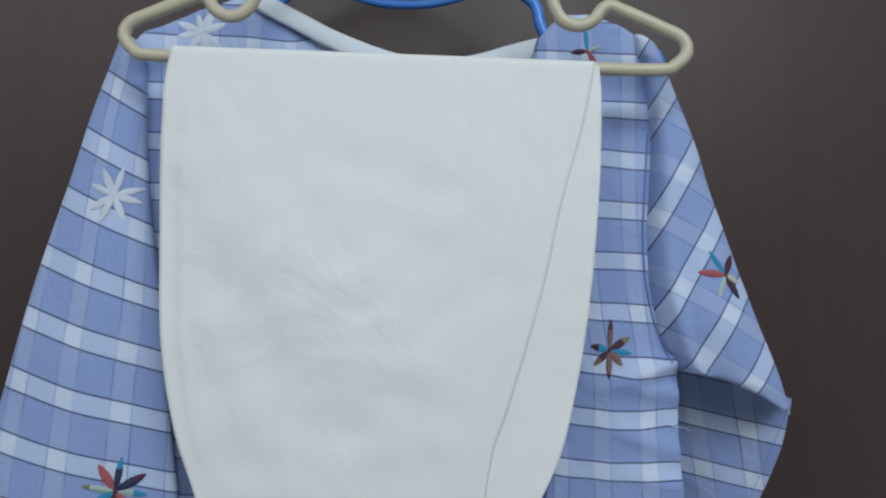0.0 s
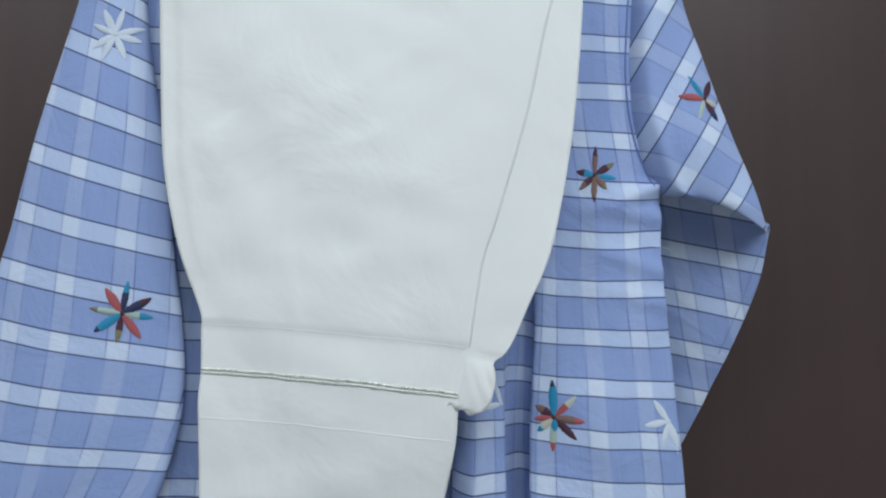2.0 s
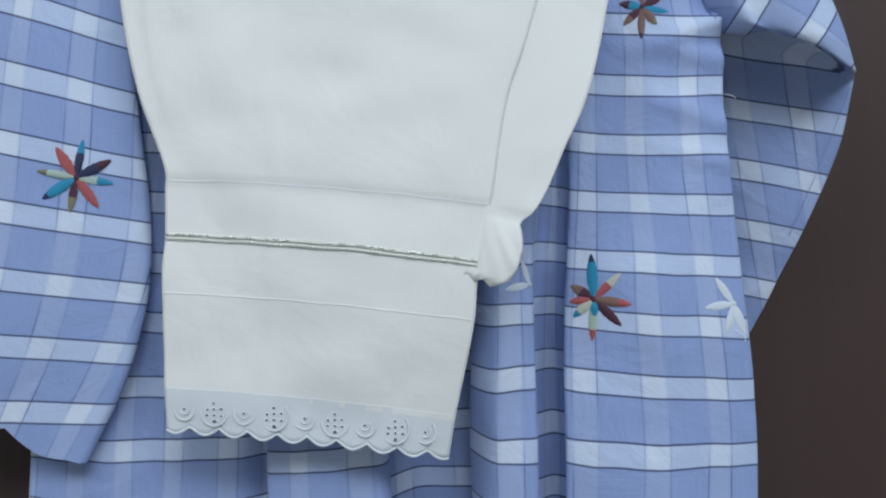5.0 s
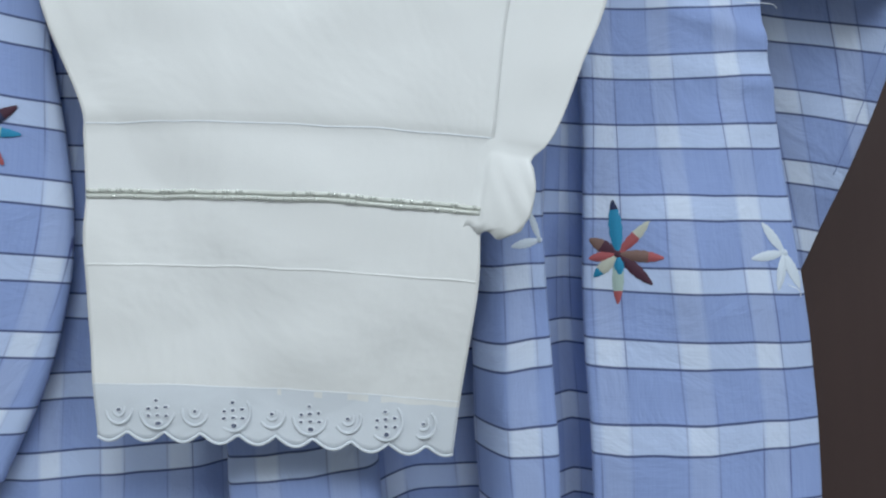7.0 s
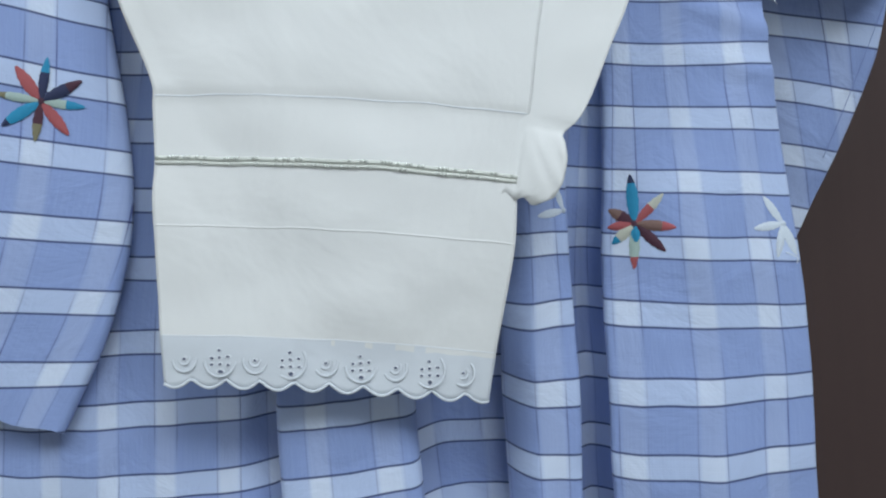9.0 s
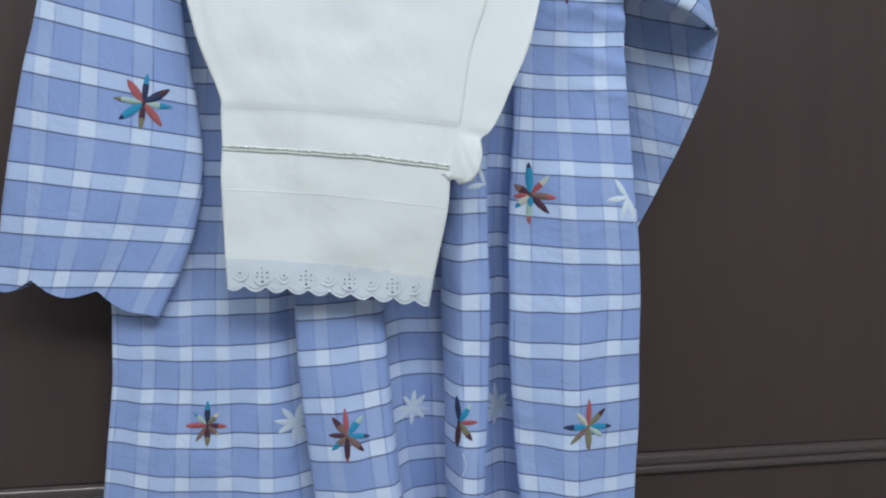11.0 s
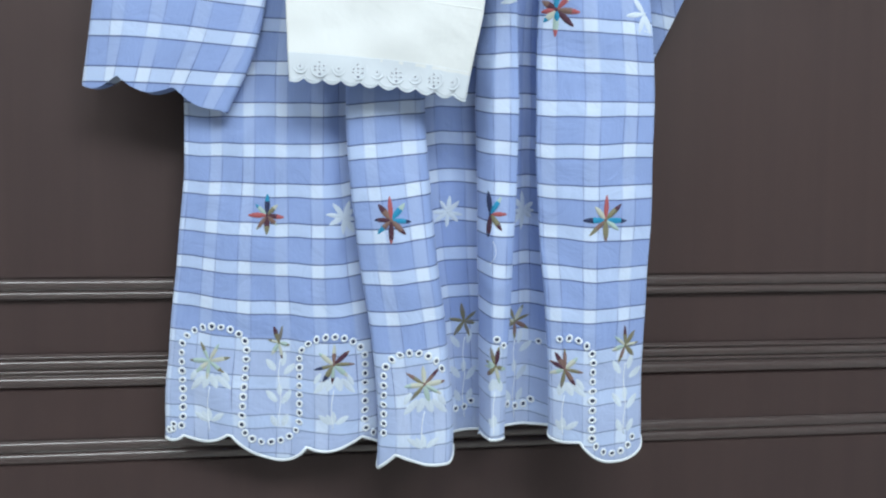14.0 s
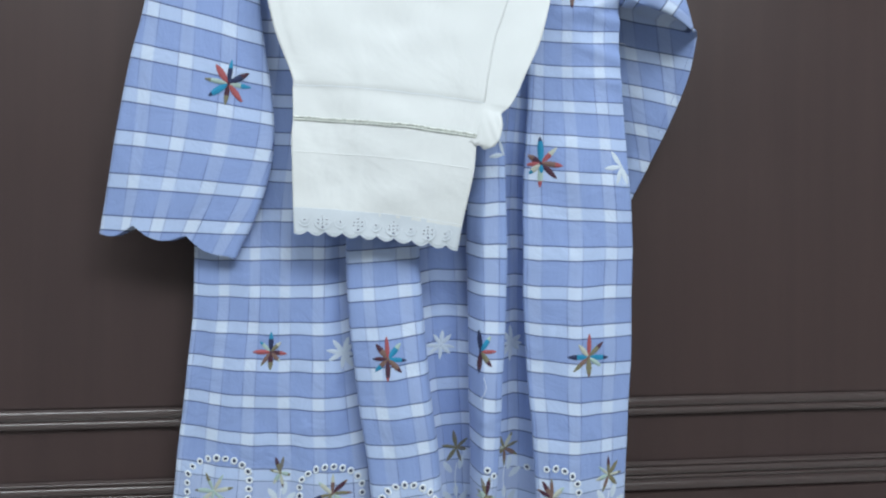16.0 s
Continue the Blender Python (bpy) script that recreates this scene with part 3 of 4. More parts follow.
def petal(tree, x, z, angle, start, length, width, lift=0.0009, ragged=0.06, split=0.6):
    """A pointed satin-stitch petal with ragged stitch ends, whose every point lies on the cloth; None where a fold hides it.
    Its first material covers the stem end, its second the tip."""
    ca, sa = math.cos(angle), math.sin(angle)
    rows = []
    for i in range(12):
        f = i / 11
        w = width * 0.5 * (math.sin(math.pi * min(1, f * 0.9 + 0.07)) ** 0.75)
        row = []
        for g in (-1, -0.5, 0, 0.5, 1):
            d = start + length * f
            ww = w * (1 + ragged * (1 if (i + (g > 0)) % 2 else -1) * abs(g))
            px, pz = x + ca * d - sa * g * ww, z + sa * d + ca * g * ww
            h = lay(tree, px, pz)
            if h is None:
                return None
            row.append((px, h.y - 0.0005 - lift * (1 - g * g * 0.8) * math.sin(math.pi * (0.12 + 0.76 * f)) * (1.15 if i % 2 else 0.85), pz))
        rows.append(row)
    P = np.array(rows)
    if P[:, :, 1].max() - P[:, :, 1].min() > 0.012:
        return None
    mesh = grid_mesh("petal", P)
    mesh.polygons.foreach_set("material_index", [1 if k // 4 > 11 * split else 0 for k in range(44)])
    return mesh


def flower(tree, x, z, r, petals, squash=1.0, label="", parent=tunic, wide=0.25, lift=0.0007):
    """An embroidered flower: petals as (degrees, length, thread at the stem, thread at the tip) round a knot."""
    h = lay(tree, x, z)
    if h is None:
        return
    bm = bmesh.new()
    bmesh.ops.create_uvsphere(bm, u_segments=8, v_segments=5, radius=1)
    for v in bm.verts:
        v.co = Vector((x + v.co.x * r * 0.09, h.y - 0.0006 + v.co.y * 0.0008, z + v.co.z * r * 0.09))
    knot = part("embroidered_flower", bm, SILK[petals[0][2]], parent, label)
    for i, (degrees, reach, stem, tip) in enumerate(petals):
        a = radians(degrees)
        s = 1 - (1 - squash) * abs(math.cos(a))
        for cut in (1, 0.7, 0.45):
            mesh = petal(tree, x, z, a, r * 0.04, r * reach * s * cut, r * (wide + 0.04 * math.sin(i * 2.9 + x * 70)) * (0.75 + 0.25 * s),
                         lift=lift * (1 + 0.35 * (i % 3)), split=0.5 + 0.05 * (i * 5 % 6))
            if mesh:
                break
        if mesh:
            mesh.materials.append(SILK[stem])
            mesh.materials.append(SILK[tip])
            part("petal", mesh, [], knot, "raised %s silk petal" % stem)


def ring_of(threads, turn=90.0, jitter=7.0):
    """Petals evenly round, one for each thread."""
    n = len(threads)
    return [(turn + 360 * i / n + jitter * math.sin(i * 2.3 + turn), 0.94 + 0.08 * math.sin(i * 1.7 + turn), c, c) for i, c in enumerate(threads)]


BRIGHT_LABEL, PALE_LABEL = "multicoloured silk flower on the plaid", "white satin-stitch flower on the plaid"
flower(LEFT_TREE, -0.1935, 1.4035, 0.0205, [
    (262, 0.95, "plum", "olive"), (215, 1.0, "teal", "navy"), (170, 0.98, "mint", "olive"), (122, 0.95, "coral", "coral"), (82, 1.05, "navy", "teal"),
    (30, 1.0, "navy", "plum"), (352, 0.95, "mint", "teal"), (306, 0.98, "coral", "coral")], label=BRIGHT_LABEL)
flower(LEFT_TREE, -0.206, 1.6, 0.0195, ring_of(["white"] * 8, 70), label=PALE_LABEL, lift=0.0004)
flower(RIGHT_TREE, 0.206, 1.552, 0.018, [
    (300, 1.0, "plum", "navy"), (250, 0.85, "mint", "cream"), (175, 1.1, "coral", "coral"), (125, 1.1, "teal", "teal"), (70, 0.8, "plum", "plum"), (335, 0.6, "cream", "cream")], 0.9, BRIGHT_LABEL)
flower(FRONT_TREE, 0.1315, 1.501, 0.0185, [
    (225, 0.85, "plum", "rust"), (268, 1.0, "rust", "plum"), (310, 0.75, "rust", "olive"), (352, 0.95, "teal", "teal"), (32, 1.0, "plum", "olive"), (86, 1.1, "rust", "plum"),
    (168, 0.75, "teal", "plum")], 0.85, BRIGHT_LABEL)
flower(FRONT_TREE, 0.1025, 1.3335, 0.0215, [
    (148, 1.0, "plum", "rust"), (186, 0.9, "coral", "coral"), (222, 1.0, "cream", "teal"), (268, 1.05, "mint", "coral"), (315, 1.0, "plum", "plum"), (352, 1.0, "rust", "coral"),
    (45, 0.98, "coral", "cream"), (93, 1.15, "teal", "navy"), (272, 0.45, "teal", "teal")], 0.92, BRIGHT_LABEL)
flower(FRONT_TREE, -0.157, 1.1495, 0.017, [
    (268, 1.0, "plum", "olive"), (235, 0.9, "rust", "olive"), (180, 0.95, "coral", "coral"), (135, 0.8, "mint", "teal"), (88, 1.1, "navy", "teal"), (45, 0.75, "olive", "cream"),
    (352, 0.85, "plum", "coral"), (312, 0.7, "rust", "mint")], label=BRIGHT_LABEL)
flower(FRONT_TREE, -0.0425, 1.1465, 0.0195, [
    (225, 0.9, "rust", "teal"), (270, 1.05, "plum", "coral"), (315, 0.95, "rust", "plum"), (355, 0.95, "teal", "navy"), (52, 1.0, "teal", "mint"), (95, 1.05, "coral", "coral"),
    (130, 0.95, "rust", "plum"), (180, 0.8, "plum", "navy")], 0.9, BRIGHT_LABEL)
flower(FRONT_TREE, 0.0455, 1.152, 0.0185, [
    (95, 1.1, "navy", "navy"), (265, 1.1, "plum", "navy"), (58, 1.0, "teal", "mint"), (0, 0.9, "coral", "coral"), (305, 1.0, "olive", "plum")], 0.85, BRIGHT_LABEL)
flower(FRONT_TREE, 0.149, 1.1475, 0.0195, [
    (225, 1.0, "rust", "olive"), (272, 0.95, "olive", "rust"), (325, 0.75, "mint", "mint"), (358, 0.98, "teal", "navy"), (45, 1.0, "olive", "plum"), (130, 0.75, "cream", "cream"),
    (182, 1.0, "teal", "navy"), (88, 1.1, "coral", "coral")], label=BRIGHT_LABEL)
flower(FRONT_TREE, 0.117, 1.708, 0.015, [(300, 0.9, "coral", "coral"), (20, 0.8, "mint", "cream"), (190, 0.9, "plum", "plum"), (95, 1.15, "teal", "teal")], 0.8, BRIGHT_LABEL)
for x, z, r, turn in ((-0.158, 1.722, 0.021, 60), (-0.088, 1.148, 0.018, 80), (0.008, 1.153, 0.016, 85), (0.08, 1.155, 0.018, 90), (-0.238, 1.152, 0.012, 100)):
    flower(FRONT_TREE, x, z, r, ring_of(["white"] * 8, turn), 0.85, PALE_LABEL, wide=0.26, lift=0.0004)

flower(FRONT_TREE, 0.181, 1.331, 0.018, [(a, 1, "white", "white") for a in (125, 188, 255, 290)], 0.9, PALE_LABEL, wide=0.26, lift=0.0004)
flower(FRONT_TREE, 0.0665, 1.342, 0.015, [(a, 1, "white", "white") for a in (108, 192)], 0.9, PALE_LABEL, wide=0.26, lift=0.0004)

# border flowers: x, z, size, narrowing across the folds, whether an arch stands over it, and its petals
BORDER = [
    (-0.2105, 1.0155, 0.0185, 1, True, [(115, 1, "mint", "olive"), (178, 0.95, "mint", "grey"), (60, 0.95, "cream", "mint"), (10, 1, "cream", "olive"), (322, 0.9, "mint", "olive"), (262, 0.9, "mint", "cream"), (220, 0.9, "cream", "mint")]),
    (-0.148, 1.0315, 0.0165, 0.7, False, [(105, 1, "olive", "plum"), (78, 1, "grey", "olive"), (345, 0.8, "mint", "olive"), (280, 1, "cream", "plum"), (240, 0.85, "mint", "cream"), (162, 0.8, "cream", "olive")]),
    (-0.0975, 1.0105, 0.0185, 1, True, [(88, 1, "rust", "cream"), (42, 1, "plum", "rust"), (2, 1, "olive", "rust"), (320, 0.9, "mint", "cream"), (265, 0.95, "mint", "plum"), (238, 1, "olive", "navy"), (195, 1, "olive", "navy"), (140, 0.9, "cream", "mint")]),
    (-0.0125, 1.0005, 0.0185, 1, True, [(48, 1, "rust", "plum"), (8, 0.95, "cream", "rust"), (330, 0.9, "mint", "cream"), (285, 0.85, "mint", "mint"), (230, 1, "olive", "grey"), (188, 0.95, "cream", "mint"), (150, 1, "olive", "rust"), (95, 0.85, "cream", "cream")]),
    (0.0245, 1.047, 0.0175, 0.9, False, [(100, 1, "olive", "grey"), (40, 0.9, "olive", "olive"), (350, 0.9, "grey", "olive"), (290, 0.95, "grey", "olive"), (235, 1, "olive", "grey"), (170, 0.9, "olive", "olive")]),
    (0.0515, 1.014, 0.0185, 0.7, True, [(105, 1, "olive", "grey"), (80, 1, "plum", "olive"), (150, 0.9, "mint", "olive"), (185, 0.95, "mint", "cream"), (232, 1, "olive", "rust"), (285, 0.95, "cream", "mint"), (340, 0.7, "olive", "mint")]),
    (0.073, 1.0485, 0.0175, 0.9, False, [(112, 1, "olive", "grey"), (62, 1, "cream", "olive"), (22, 0.95, "olive", "grey"), (330, 0.95, "rust", "olive"), (270, 1, "rust", "olive"), (215, 0.95, "olive", "grey"), (165, 0.9, "cream", "olive")]),
    (0.115, 1.0115, 0.0185, 0.85, True, [(120, 1, "rust", "plum"), (92, 1, "rust", "olive"), (45, 0.9, "cream", "mint"), (350, 1, "olive", "rust"), (302, 1, "rust", "plum"), (260, 1, "olive", "grey"), (200, 0.85, "mint", "cream"), (152, 0.9, "plum", "rust")]),
    (0.17, 1.0335, 0.0175, 0.8, False, [(92, 1, "olive", "plum"), (55, 1, "olive", "grey"), (10, 0.9, "cream", "olive"), (310, 0.8, "olive", "grey"), (250, 1.05, "rust", "olive"), (200, 0.9, "mint", "cream"), (140, 0.85, "cream", "mint")])]
for x, z, r, narrow, arched, petals in BORDER:
    flower(FRONT_TREE, x, z, r, petals, narrow, "olive and brown silk border flower", wide=0.22)


def leaf(x, z, angle, length, width=0.0058):
    mesh = petal(FRONT_TREE, x, z, radians(angle), 0.0, length, width, 0.00035, 0.05)
    if mesh:
        mesh.materials.append(SILK["white"])
        mesh.materials.append(SILK["white"])
        part("leaf", mesh, [], tunic, "white satin-stitch leaf")


def stem_line(points):
    hits = [lay(FRONT_TREE, x, z) for x, z in points]
    if all(hits) and max(s.y for s in hits) - min(s.y for s in hits) < 0.014:
        part("stem", tube("stem", [(s.x, s.y - 0.0006, s.z) for s in hits], 0.0004, 6), THREAD, tunic)


# under the arches: a ruff of leaves below the flower and a small crown near the hem; between them: sprigs of paired leaves
for k, (x, z, r, narrow, arched, petals) in enumerate(BORDER):
    lean = 2.5 * math.sin(k * 2.1)
    if arched:
        for dx, dz, a, l, w in ((-0.001, -0.012, 250, 0.014, 0.0075), (0.002, -0.012, 292, 0.014, 0.0075), (-0.006, -0.014, 228, 0.018, 0.006), (0.007, -0.013, 316, 0.018, 0.006),
                                (-0.012, -0.008, 240, 0.012, 0.005), (0.012, -0.009, 305, 0.012, 0.005),
                                (-0.003, -0.056, 148, 0.014, 0.0055), (0.0, -0.056, 96, 0.012, 0.0055), (0.002, -0.056, 36, 0.014, 0.0055), (-0.002, -0.057, 118, 0.011, 0.005)):
            leaf(x + dx * narrow, z + dz, a + lean, l * (0.65 + 0.35 * narrow), w)
        stem_line([(x + (0.0012 * math.sin(d * 120) - 0.05 * (d - 0.02)) * narrow, z - d) for d in np.linspace(0.024, max(0.03, z - 0.95), 12)])
    else:
        for dx, dz, a, l, w in ((-0.005, -0.026, 124, 0.015, 0.006), (0.004, -0.022, 78, 0.015, 0.0055), (0.006, -0.03, 42, 0.016, 0.006),
                                (-0.004, -0.056, 126, 0.016, 0.006), (0.003, -0.058, 55, 0.017, 0.006), (0.0, -0.05, 88, 0.012, 0.005),
                                (-0.004, -0.079, 112, 0.013, 0.006), (0.004, -0.079, 68, 0.013, 0.006)):
            if z + dz > 0.948:
                leaf(x + dx * narrow, z + dz, a + lean, l * (0.65 + 0.35 * narrow), w)
        stem_line([(x + 0.001 * math.sin(d * 150), z - d) for d in np.linspace(0.016, max(0.018, z - 0.952), 12)])


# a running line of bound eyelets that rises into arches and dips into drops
def ring_mesh(r, thick, hole=HOLE_SHADE):
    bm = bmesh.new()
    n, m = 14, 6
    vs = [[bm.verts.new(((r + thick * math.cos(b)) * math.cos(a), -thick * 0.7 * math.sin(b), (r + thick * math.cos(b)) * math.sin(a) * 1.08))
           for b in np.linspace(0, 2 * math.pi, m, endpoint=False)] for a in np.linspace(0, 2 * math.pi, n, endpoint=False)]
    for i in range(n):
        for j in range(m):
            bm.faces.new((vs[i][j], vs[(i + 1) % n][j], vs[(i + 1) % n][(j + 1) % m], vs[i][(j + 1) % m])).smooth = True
    # a flat disc closes the ring, its dark colour standing for shade
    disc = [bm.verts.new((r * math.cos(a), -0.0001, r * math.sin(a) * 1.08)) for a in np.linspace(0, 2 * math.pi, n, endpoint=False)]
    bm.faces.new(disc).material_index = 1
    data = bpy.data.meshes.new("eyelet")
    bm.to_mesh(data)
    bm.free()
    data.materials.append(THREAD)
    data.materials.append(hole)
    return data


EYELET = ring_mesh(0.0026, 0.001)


def eyelet_run(arches, drops):
    """Arches (left, right, top) and drops (left, right, bottom): round ends on upright sides that meet between them."""
    pts = []
    for k, (l, r, top) in enumerate(arches):
        c, h = (l + r) / 2, min(0.02, (r - l) * 0.45)
        pts.append([(c - (r - l) / 2 * math.cos(w), top - h + h * math.sin(w)) for w in np.linspace(0, math.pi, 24)])
        if k < len(drops):
            l, r, low = drops[k]
            c, h = (l + r) / 2, min(0.02, (r - l) * 0.45)
            pts.append([(c - (r - l) / 2 * math.cos(w), low + h - h * math.sin(w)) for w in np.linspace(0, math.pi, 24)])
    return np.array([p for run in pts for p in run])


way = eyelet_run([(-0.252, -0.246, 0.95), (-0.2365, -0.1765, 1.0475), (-0.1295, -0.0686, 1.0367), (-0.049, 0.004, 1.0284), (0.034, 0.06, 1.04), (0.094, 0.14, 1.04)],
                 [(-0.246, -0.2365, 0.953), (-0.181, -0.13, 0.938), (-0.0686, -0.049, 0.946), (0.004, 0.034, 0.961), (0.06, 0.094, 0.964), (0.139, 0.179, 0.935)])
length = np.concatenate([[0], np.cumsum(np.linalg.norm(np.diff(way, axis=0), axis=1))])
for s in np.arange(0.004, length[-1], 0.0086):
    x, z = np.interp(s, length, way[:, 0]), np.interp(s, length, way[:, 1])
    # the sides of the run are folded away in the recesses
    if (0.006 < x < 0.036 or 0.061 < x < 0.096) and 0.975 < z < 1.045 or -0.004 < x <= 0.011 and z < 1.012:
        continue
    h, h2, h1 = lay(FRONT_TREE, x, z), lay(FRONT_TREE, x + 0.003, z), lay(FRONT_TREE, x - 0.003, z)
    if None in (h, h1, h2) or abs(h2.y - h1.y) > 0.008:
        continue
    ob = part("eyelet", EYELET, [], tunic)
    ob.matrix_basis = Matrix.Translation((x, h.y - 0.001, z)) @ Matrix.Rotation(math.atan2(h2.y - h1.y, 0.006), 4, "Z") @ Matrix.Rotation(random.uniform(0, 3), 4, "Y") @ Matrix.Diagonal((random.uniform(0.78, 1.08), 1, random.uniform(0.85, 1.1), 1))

# ---- trousers over the cream hanger ----
trousers = thing("trousers", (-0.03, -0.05, 1.25), "white cotton trousers with lace cuff, folded over the hanger bar", "trousers")
LEFT_EDGE = [(1.69, -0.159), (1.668, -0.162), (1.62, -0.1625), (1.576, -0.161), (1.505, -0.157), (1.45, -0.146), (1.406, -0.1295), (1.393, -0.129), (1.367, -0.1285),
             (1.347, -0.1295), (1.3, -0.1285), (1.265, -0.1275), (1.25, -0.1265)]
CREASE = [(1.69, 0.115), (1.652, 0.108), (1.6, 0.0945), (1.544, 0.083), (1.474, 0.0635), (1.44, 0.053), (1.385, 0.0445), (1.351, 0.038), (1.322, 0.0355), (1.28, 0.027), (1.25, 0.021)]
RIGHT_EDGE = [(1.69, 0.1175), (1.652, 0.1195), (1.58, 0.1165), (1.509, 0.109), (1.447, 0.0965), (1.413, 0.0825), (1.392, 0.0735), (1.381, 0.0668), (1.3755, 0.0598), (1.371, 0.0604), (1.362, 0.0608), (1.35, 0.0572), (1.344, 0.0525), (1.3425, 0.047)]


def slope(a):
    """How far the leg's cross lines drop towards its right edge."""
    return -0.0145 * a + 0.002 * math.sin(math.pi * a)


def leg_front():
    n, m = 90, 170
    P = np.empty((m, n, 3))
    for i in range(m):
        f = i / (m - 1)
        for j in range(n):
            a = j / (n - 1)
            z0 = 1.6905 - 0.0095 * a * (1 - f)
            z = z0 + (1.2675 - 1.6905) * f + slope(a) * f
            base = 1.6905 + (1.2675 - 1.6905) * f
            l, r = soft_at_cached("l", base + slope(0) * f), soft_at_cached("c", base + slope(1) * f)
            x = l + (r - l) * a
            bow = math.sin(math.pi * a) ** 0.85
            y = -0.0507 - 0.004 * bow * min(1, f * 4)
            y += (0.0045 * noise.noise((x * 12, z * 9 + x * 5, 3.3)) + 0.0016 * noise.noise((x * 30 + z * 18, z * 34 - x * 10, 1.0))) * min(1, f * 5) * (1 - a ** 8)
            y = min(y, -0.0505) + 0.0004 * max(0, (a - 0.86) / 0.14) ** 2 * min(1, max(0, (z - 1.385) / 0.03))
            # the under layer's edge, a pressed crease, and drawn wrinkles
            y += 0.0016 / (1 + math.exp((a - 0.045 - 0.02 * f) / 0.003)) * math.sin(math.pi * min(1, f * 1.5)) * (f < 0.66)
            y += -0.0004 * math.exp(-((a - 0.36) / 0.03) ** 2) * min(1, f * 4)
            for wa, wz, tilt, deep in ((0.46, 1.546, 0.3, 0.0014), (0.54, 1.512, 0.2, 0.0022), (0.5, 1.494, -0.1, 0.0016), (0.28, 1.56, 1.6, 0.0016), (0.62, 1.44, 0.1, 0.0014), (0.12, 1.52, 0.4, 0.0012)):
                off = z - wz - tilt * (x + 0.16 - wa * 0.26) - 0.006 * noise.noise((x * 30, wz * 9, 5))
                y -= deep * math.exp(-((a - wa) / 0.11) ** 2 - (off / (0.009 if off > 0 else 0.016)) ** 2)
            # the cuff lies a little under the leg, and steps at its seams
            y += 0.0016 * (1 / (1 + math.exp((z - (1.398 + slope(a))) / 0.0009)))
            # the lower end swings in against the tunic
            y += (0.007 + 0.009 * a) * min(1, max(0, (1.35 - z) / 0.1)) ** 1.5
            z -= max(0, (f - 0.95) / 0.05) * 0.0042 * abs(math.sin(math.pi * (a * 9.5 + 0.2)))
            P[i, j] = (x, y, z)
    over = []
    for k in range(12, 0, -1):
        w = radians(k * 16)
        row = P[0].copy()
        row[:, 1] = -0.0452 - 0.0055 * math.cos(w)
        row[:, 2] = P[0][:, 2] + 0.0005 + 0.0048 * math.sin(w) - 0.0005
        over.append(row)
    P[0:1, :, 1] = -0.0507
    tail = []
    for k in range(40, 0, -1):
        row = P[min(k * 4, m - 1)].copy()
        row[:, 1] = np.maximum(row[:, 1] + 0.003, -0.0385 + 0.004 * (k / 40))
        tail.append(row)
    return np.concatenate([np.array(tail), np.array(over), P])


EDGE_LINES = {"l": smooth_line(sorted(LEFT_EDGE), 500), "c": smooth_line(sorted(CREASE), 500), "r": smooth_line(sorted(RIGHT_EDGE), 500)}


def soft_at_cached(k, z):
    return float(np.interp(z, EDGE_LINES[k][:, 0], EDGE_LINES[k][:, 1]))


leg = leg_front()
leg_mesh = grid_mesh("front_leg", leg)
leg_mesh.polygons.foreach_set("material_index", [1 if max(leg_mesh.vertices[v].co.z for v in p.vertices) < 1.2875 + slope(min(1, max(0, (p.center.x + 0.125) / 0.15))) and p.center.y < -0.032 else 0 for p in leg_mesh.polygons])
thicken(part("front_leg", leg_mesh, [WHITE, LACE], trousers, "white cotton leg, softly creased"), 0.0007)
LEG_TREE = tree_of(leg_mesh)


def leg_back():
    """The second leg, showing past the first one's crease, with its puffed, gathered end."""
    n, m = 40, 120
    P = np.empty((m, n, 3))
    for i in range(m):
        f = i / (m - 1)
        zb = 1.684 + (1.3425 - 1.684) * f
        c, r = soft_at_cached("c", zb), soft_at_cached("r", zb)
        for j in range(n):
            a = j / (n - 1)
            l = c - 0.012 - 0.033 * min(1, max(0, (zb - 1.4) / 0.04))
            x = l + (r - l) * a
            z = zb - 0.002 * a + 0.006 * (1 - a) * f
            side = max(0, min(1, (x - c) / max(0.002, r - c)))
            swell = math.sin(math.pi * min(1, max(0, (1.3755 - zb) / 0.034))) ** 0.6
            y = -0.0497 - 0.0032 * swell * math.sin(math.pi * min(1, side ** 0.8)) ** 0.7
            # the tuck over the gathered end, and its small pleats
            y += 0.0026 * math.exp(-((zb - 1.3762) / 0.0016) ** 2) * side
            y -= 0.0009 * math.sin(x * 700 + z * 260 + 3 * noise.noise((x * 50, z * 40, 1))) * swell * side
            y += (0.0022 * noise.noise((x * 28 - z * 12, z * 9, 6)) + 0.0012 * noise.noise((x * 60, z * 45, 2))) * side
            z += 0.0011 * math.sin(x * 820) * max(0, (f - 0.94) / 0.06)
            P[i, j] = (x, y, z)
    return grid_mesh("rear_leg", P)


thicken(part("rear_leg", leg_back(), WHITE, trousers, "white cotton second leg behind the first"), 0.0007)


def leg_line(z0, a0=0.0, a1=1.0, n=120, lift=0.0006):
    """A line across the leg, laid on its cloth, from the height z0 at the left edge."""
    out = []
    for a in np.linspace(a0, a1, n):
        z = z0 + slope(a) + 0.0006 * noise.noise((a * 9, z0 * 50, 0))
        l, r = soft_at_cached("l", z0), soft_at_cached("c", z0 - 0.0145)
        x = l + (r - l) * (0.004 + 0.992 * a)
        h = lay(LEG_TREE, x, z)
        if h:
            out.append((x, h.y - lift, z))
    return out


def even(points):
    p = np.array(points)
    for _ in range(3):
        p[1:-1, 1] = (p[:-2, 1] + p[1:-1, 1] + p[2:, 1]) / 3
    return p


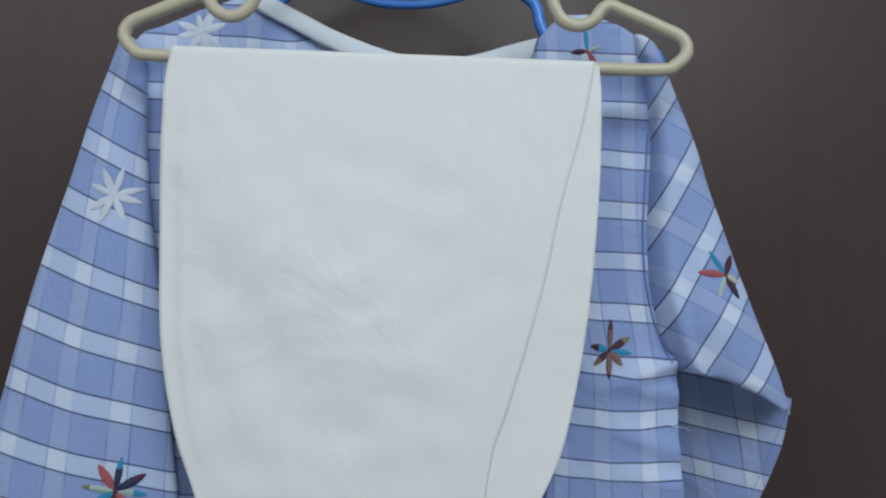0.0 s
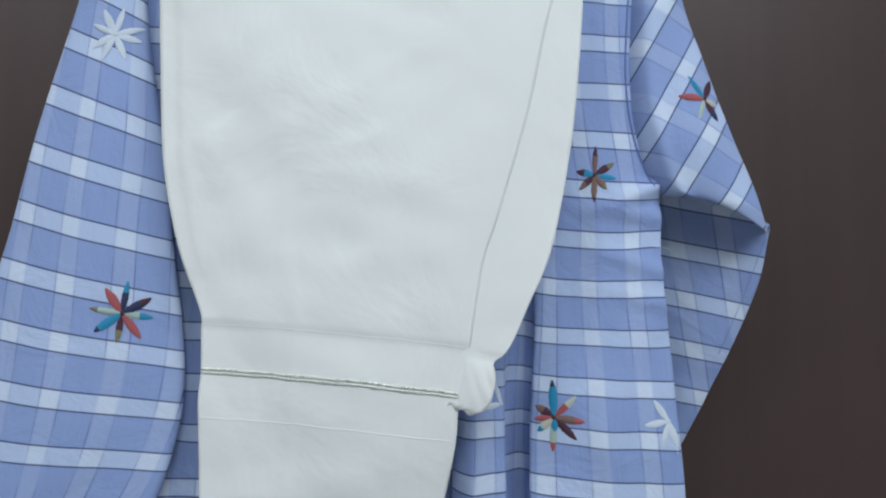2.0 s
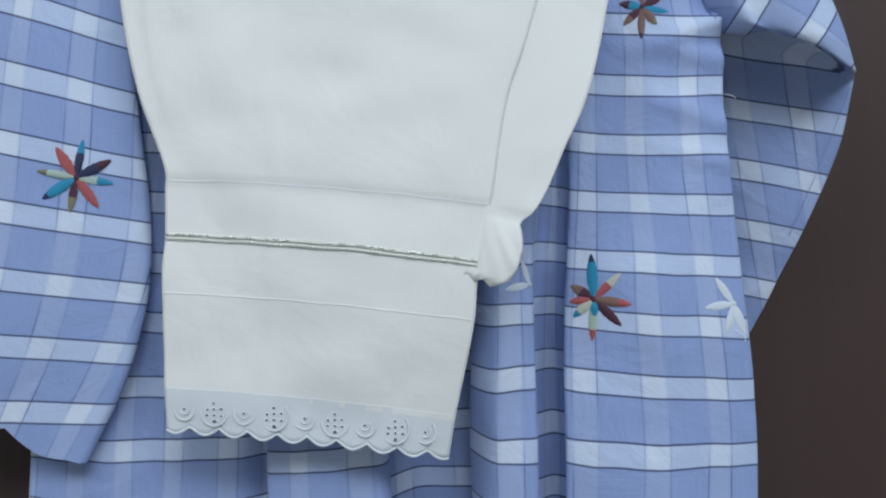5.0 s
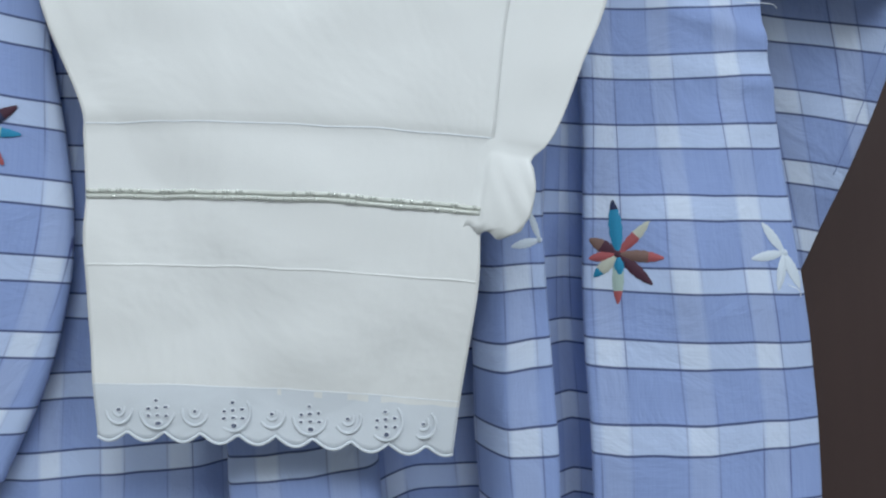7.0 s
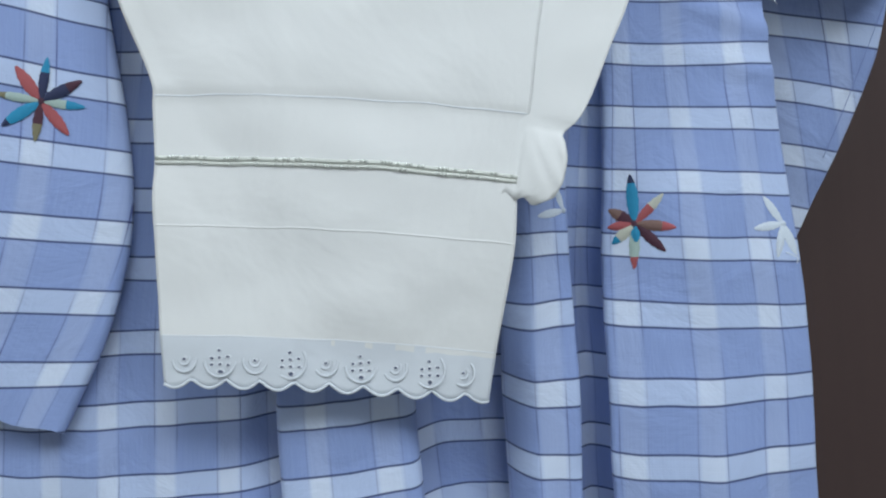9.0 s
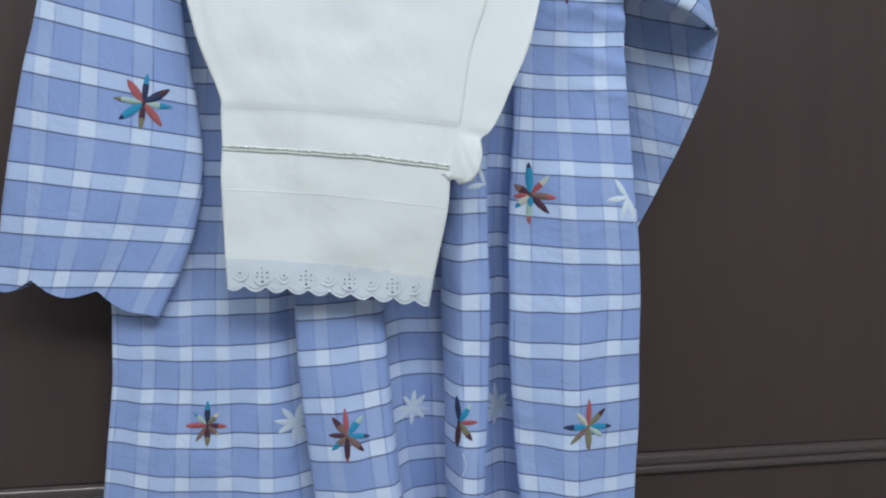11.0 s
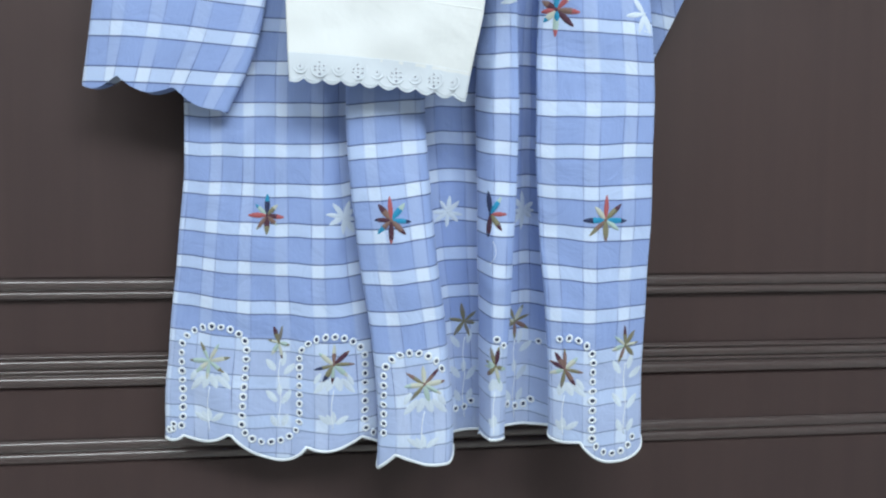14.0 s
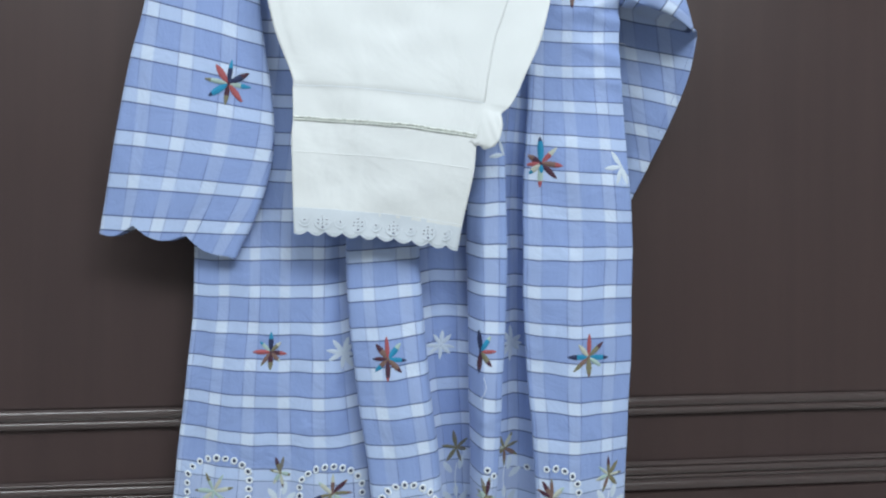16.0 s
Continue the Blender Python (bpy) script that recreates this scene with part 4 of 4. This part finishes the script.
part("cuff_seam", tube("cuff_seam", even(leg_line(1.3975, lift=0.0001)), 0.0005, 6), THREAD, trousers)
part("pintuck", tube("pintuck", even(leg_line(1.3375, lift=0.0001)), 0.0006, 6), WHITE, trousers)
part("lace_seam", tube("lace_seam", even(leg_line(1.2875, lift=0.0001)), 0.0004, 6), THREAD, trousers)
for dz in (0.0009, -0.0011):
    part("silver_braid", tube("silver_braid", even(leg_line(1.3675 + dz, lift=0.0005)), 0.00105, 8), BRAID, trousers, "twisted silver braid sewn across the cuff")
BEAD_MESH = bpy.data.meshes.new("bead")
bm = bmesh.new()
bmesh.ops.create_uvsphere(bm, u_segments=8, v_segments=6, radius=1)
for v in bm.verts:
    v.co = Vector((v.co.x * 0.0009, v.co.y * 0.0008, v.co.z * 0.0008))
for f in bm.faces:
    f.smooth = True
bm.to_mesh(BEAD_MESH)
bm.free()
BEAD_MESH.materials.append(BEAD)
for row, z0 in enumerate((1.3688, 1.3662)):
    for k, q in enumerate(leg_line(z0, 0.004, 0.996, 90, 0.0016)):
        if random.random() < (0.5 + 0.4 * noise.noise((k * 0.17, row, 0)) if row == 0 else 0.22):
            ob = part("bead", BEAD_MESH, [], trousers)
            ob.matrix_basis = Matrix.Translation(q) @ Matrix.Rotation(random.uniform(-0.3, 0.5), 4, "Y")

# lace: worked rings with a single eyelet, between wheels of seven
# shade within the lace holes, painted on as blue-grey discs
LACE_SHADE = plain("painted_lace_hole_shade", (0.1, 0.12, 0.19), 0.9)
LACE_HOLE = ring_mesh(0.0008, 0.00022, LACE_SHADE)
LACE_OVAL = ring_mesh(0.0012, 0.00025, LACE_SHADE)


def worked_ring(r):
    mesh = tube("lace_ring", [(r * math.cos(a), 0, 1.08 * r * math.sin(a)) for a in np.linspace(0, 2 * math.pi, 28, endpoint=False)], 0.0006, 6, closed=True, flat=0.2)
    mesh.materials.append(LACE)
    return mesh


RINGS = [(worked_ring(0.0054), worked_ring(0.0024)), (worked_ring(0.0072),)]
WHEEL = [(0, 0.0042), (-0.0035, 0.0008), (0, 0.001), (0.0038, 0.0012), (-0.0038, -0.0022), (0, -0.0022), (0.0038, -0.0026), (0, -0.0056)]
for k in range(9):
    a = (k + 0.62) / 9.5
    z = 1.2765 + slope(a)
    l, r = soft_at_cached("l", z), soft_at_cached("c", z)
    x = l + (r - l) * a
    h = lay(LEG_TREE, x, z)
    if h is None:
        continue
    for mesh in RINGS[k % 2]:
        ring = part("lace_ring", mesh, [], trousers)
        ring.matrix_basis = Matrix.Translation((x, h.y - 0.00035, z))
    for dx, dz in [(0, 0)] if k % 2 == 0 else WHEEL:
        hh = lay(LEG_TREE, x + dx, z + dz)
        if hh:
            ob = part("lace_eyelet", LACE_OVAL if dz < -0.005 else LACE_HOLE, [], trousers)
            ob.matrix_basis = Matrix.Translation((x + dx, hh.y - 0.0005, z + dz)) @ Matrix.Diagonal((random.uniform(1.0, 1.5), 1, random.uniform(0.7, 1), 1))
scallop = [tuple(q) for q in leg[-1]]
part("lace_edge", tube("lace_edge", [(x, y - 0.0003, z) for x, y, z in scallop], 0.0007, 6), LACE, trousers, "scalloped white lace edge")

# loose thread ends left on the cloth
for x, z, dx, dz, bend in ((0.171, 1.452, 0.014, -0.004, 0.004), (0.181, 1.316, 0.005, -0.006, 0.002), (0.048, 1.128, -0.003, -0.022, 0.004)):
    h = lay(FRONT_TREE, x, max(z, 0.94))
    if h:
        line = smooth_line([(x, h.y - 0.001, z), (x + dx * 0.5 + bend, h.y - 0.003, z + dz * 0.5), (x + dx, h.y - 0.002, z + dz)], 14)
        part("loose_thread", tube("loose_thread", line, 0.0002, 5), THREAD, tunic, "loose white thread end")
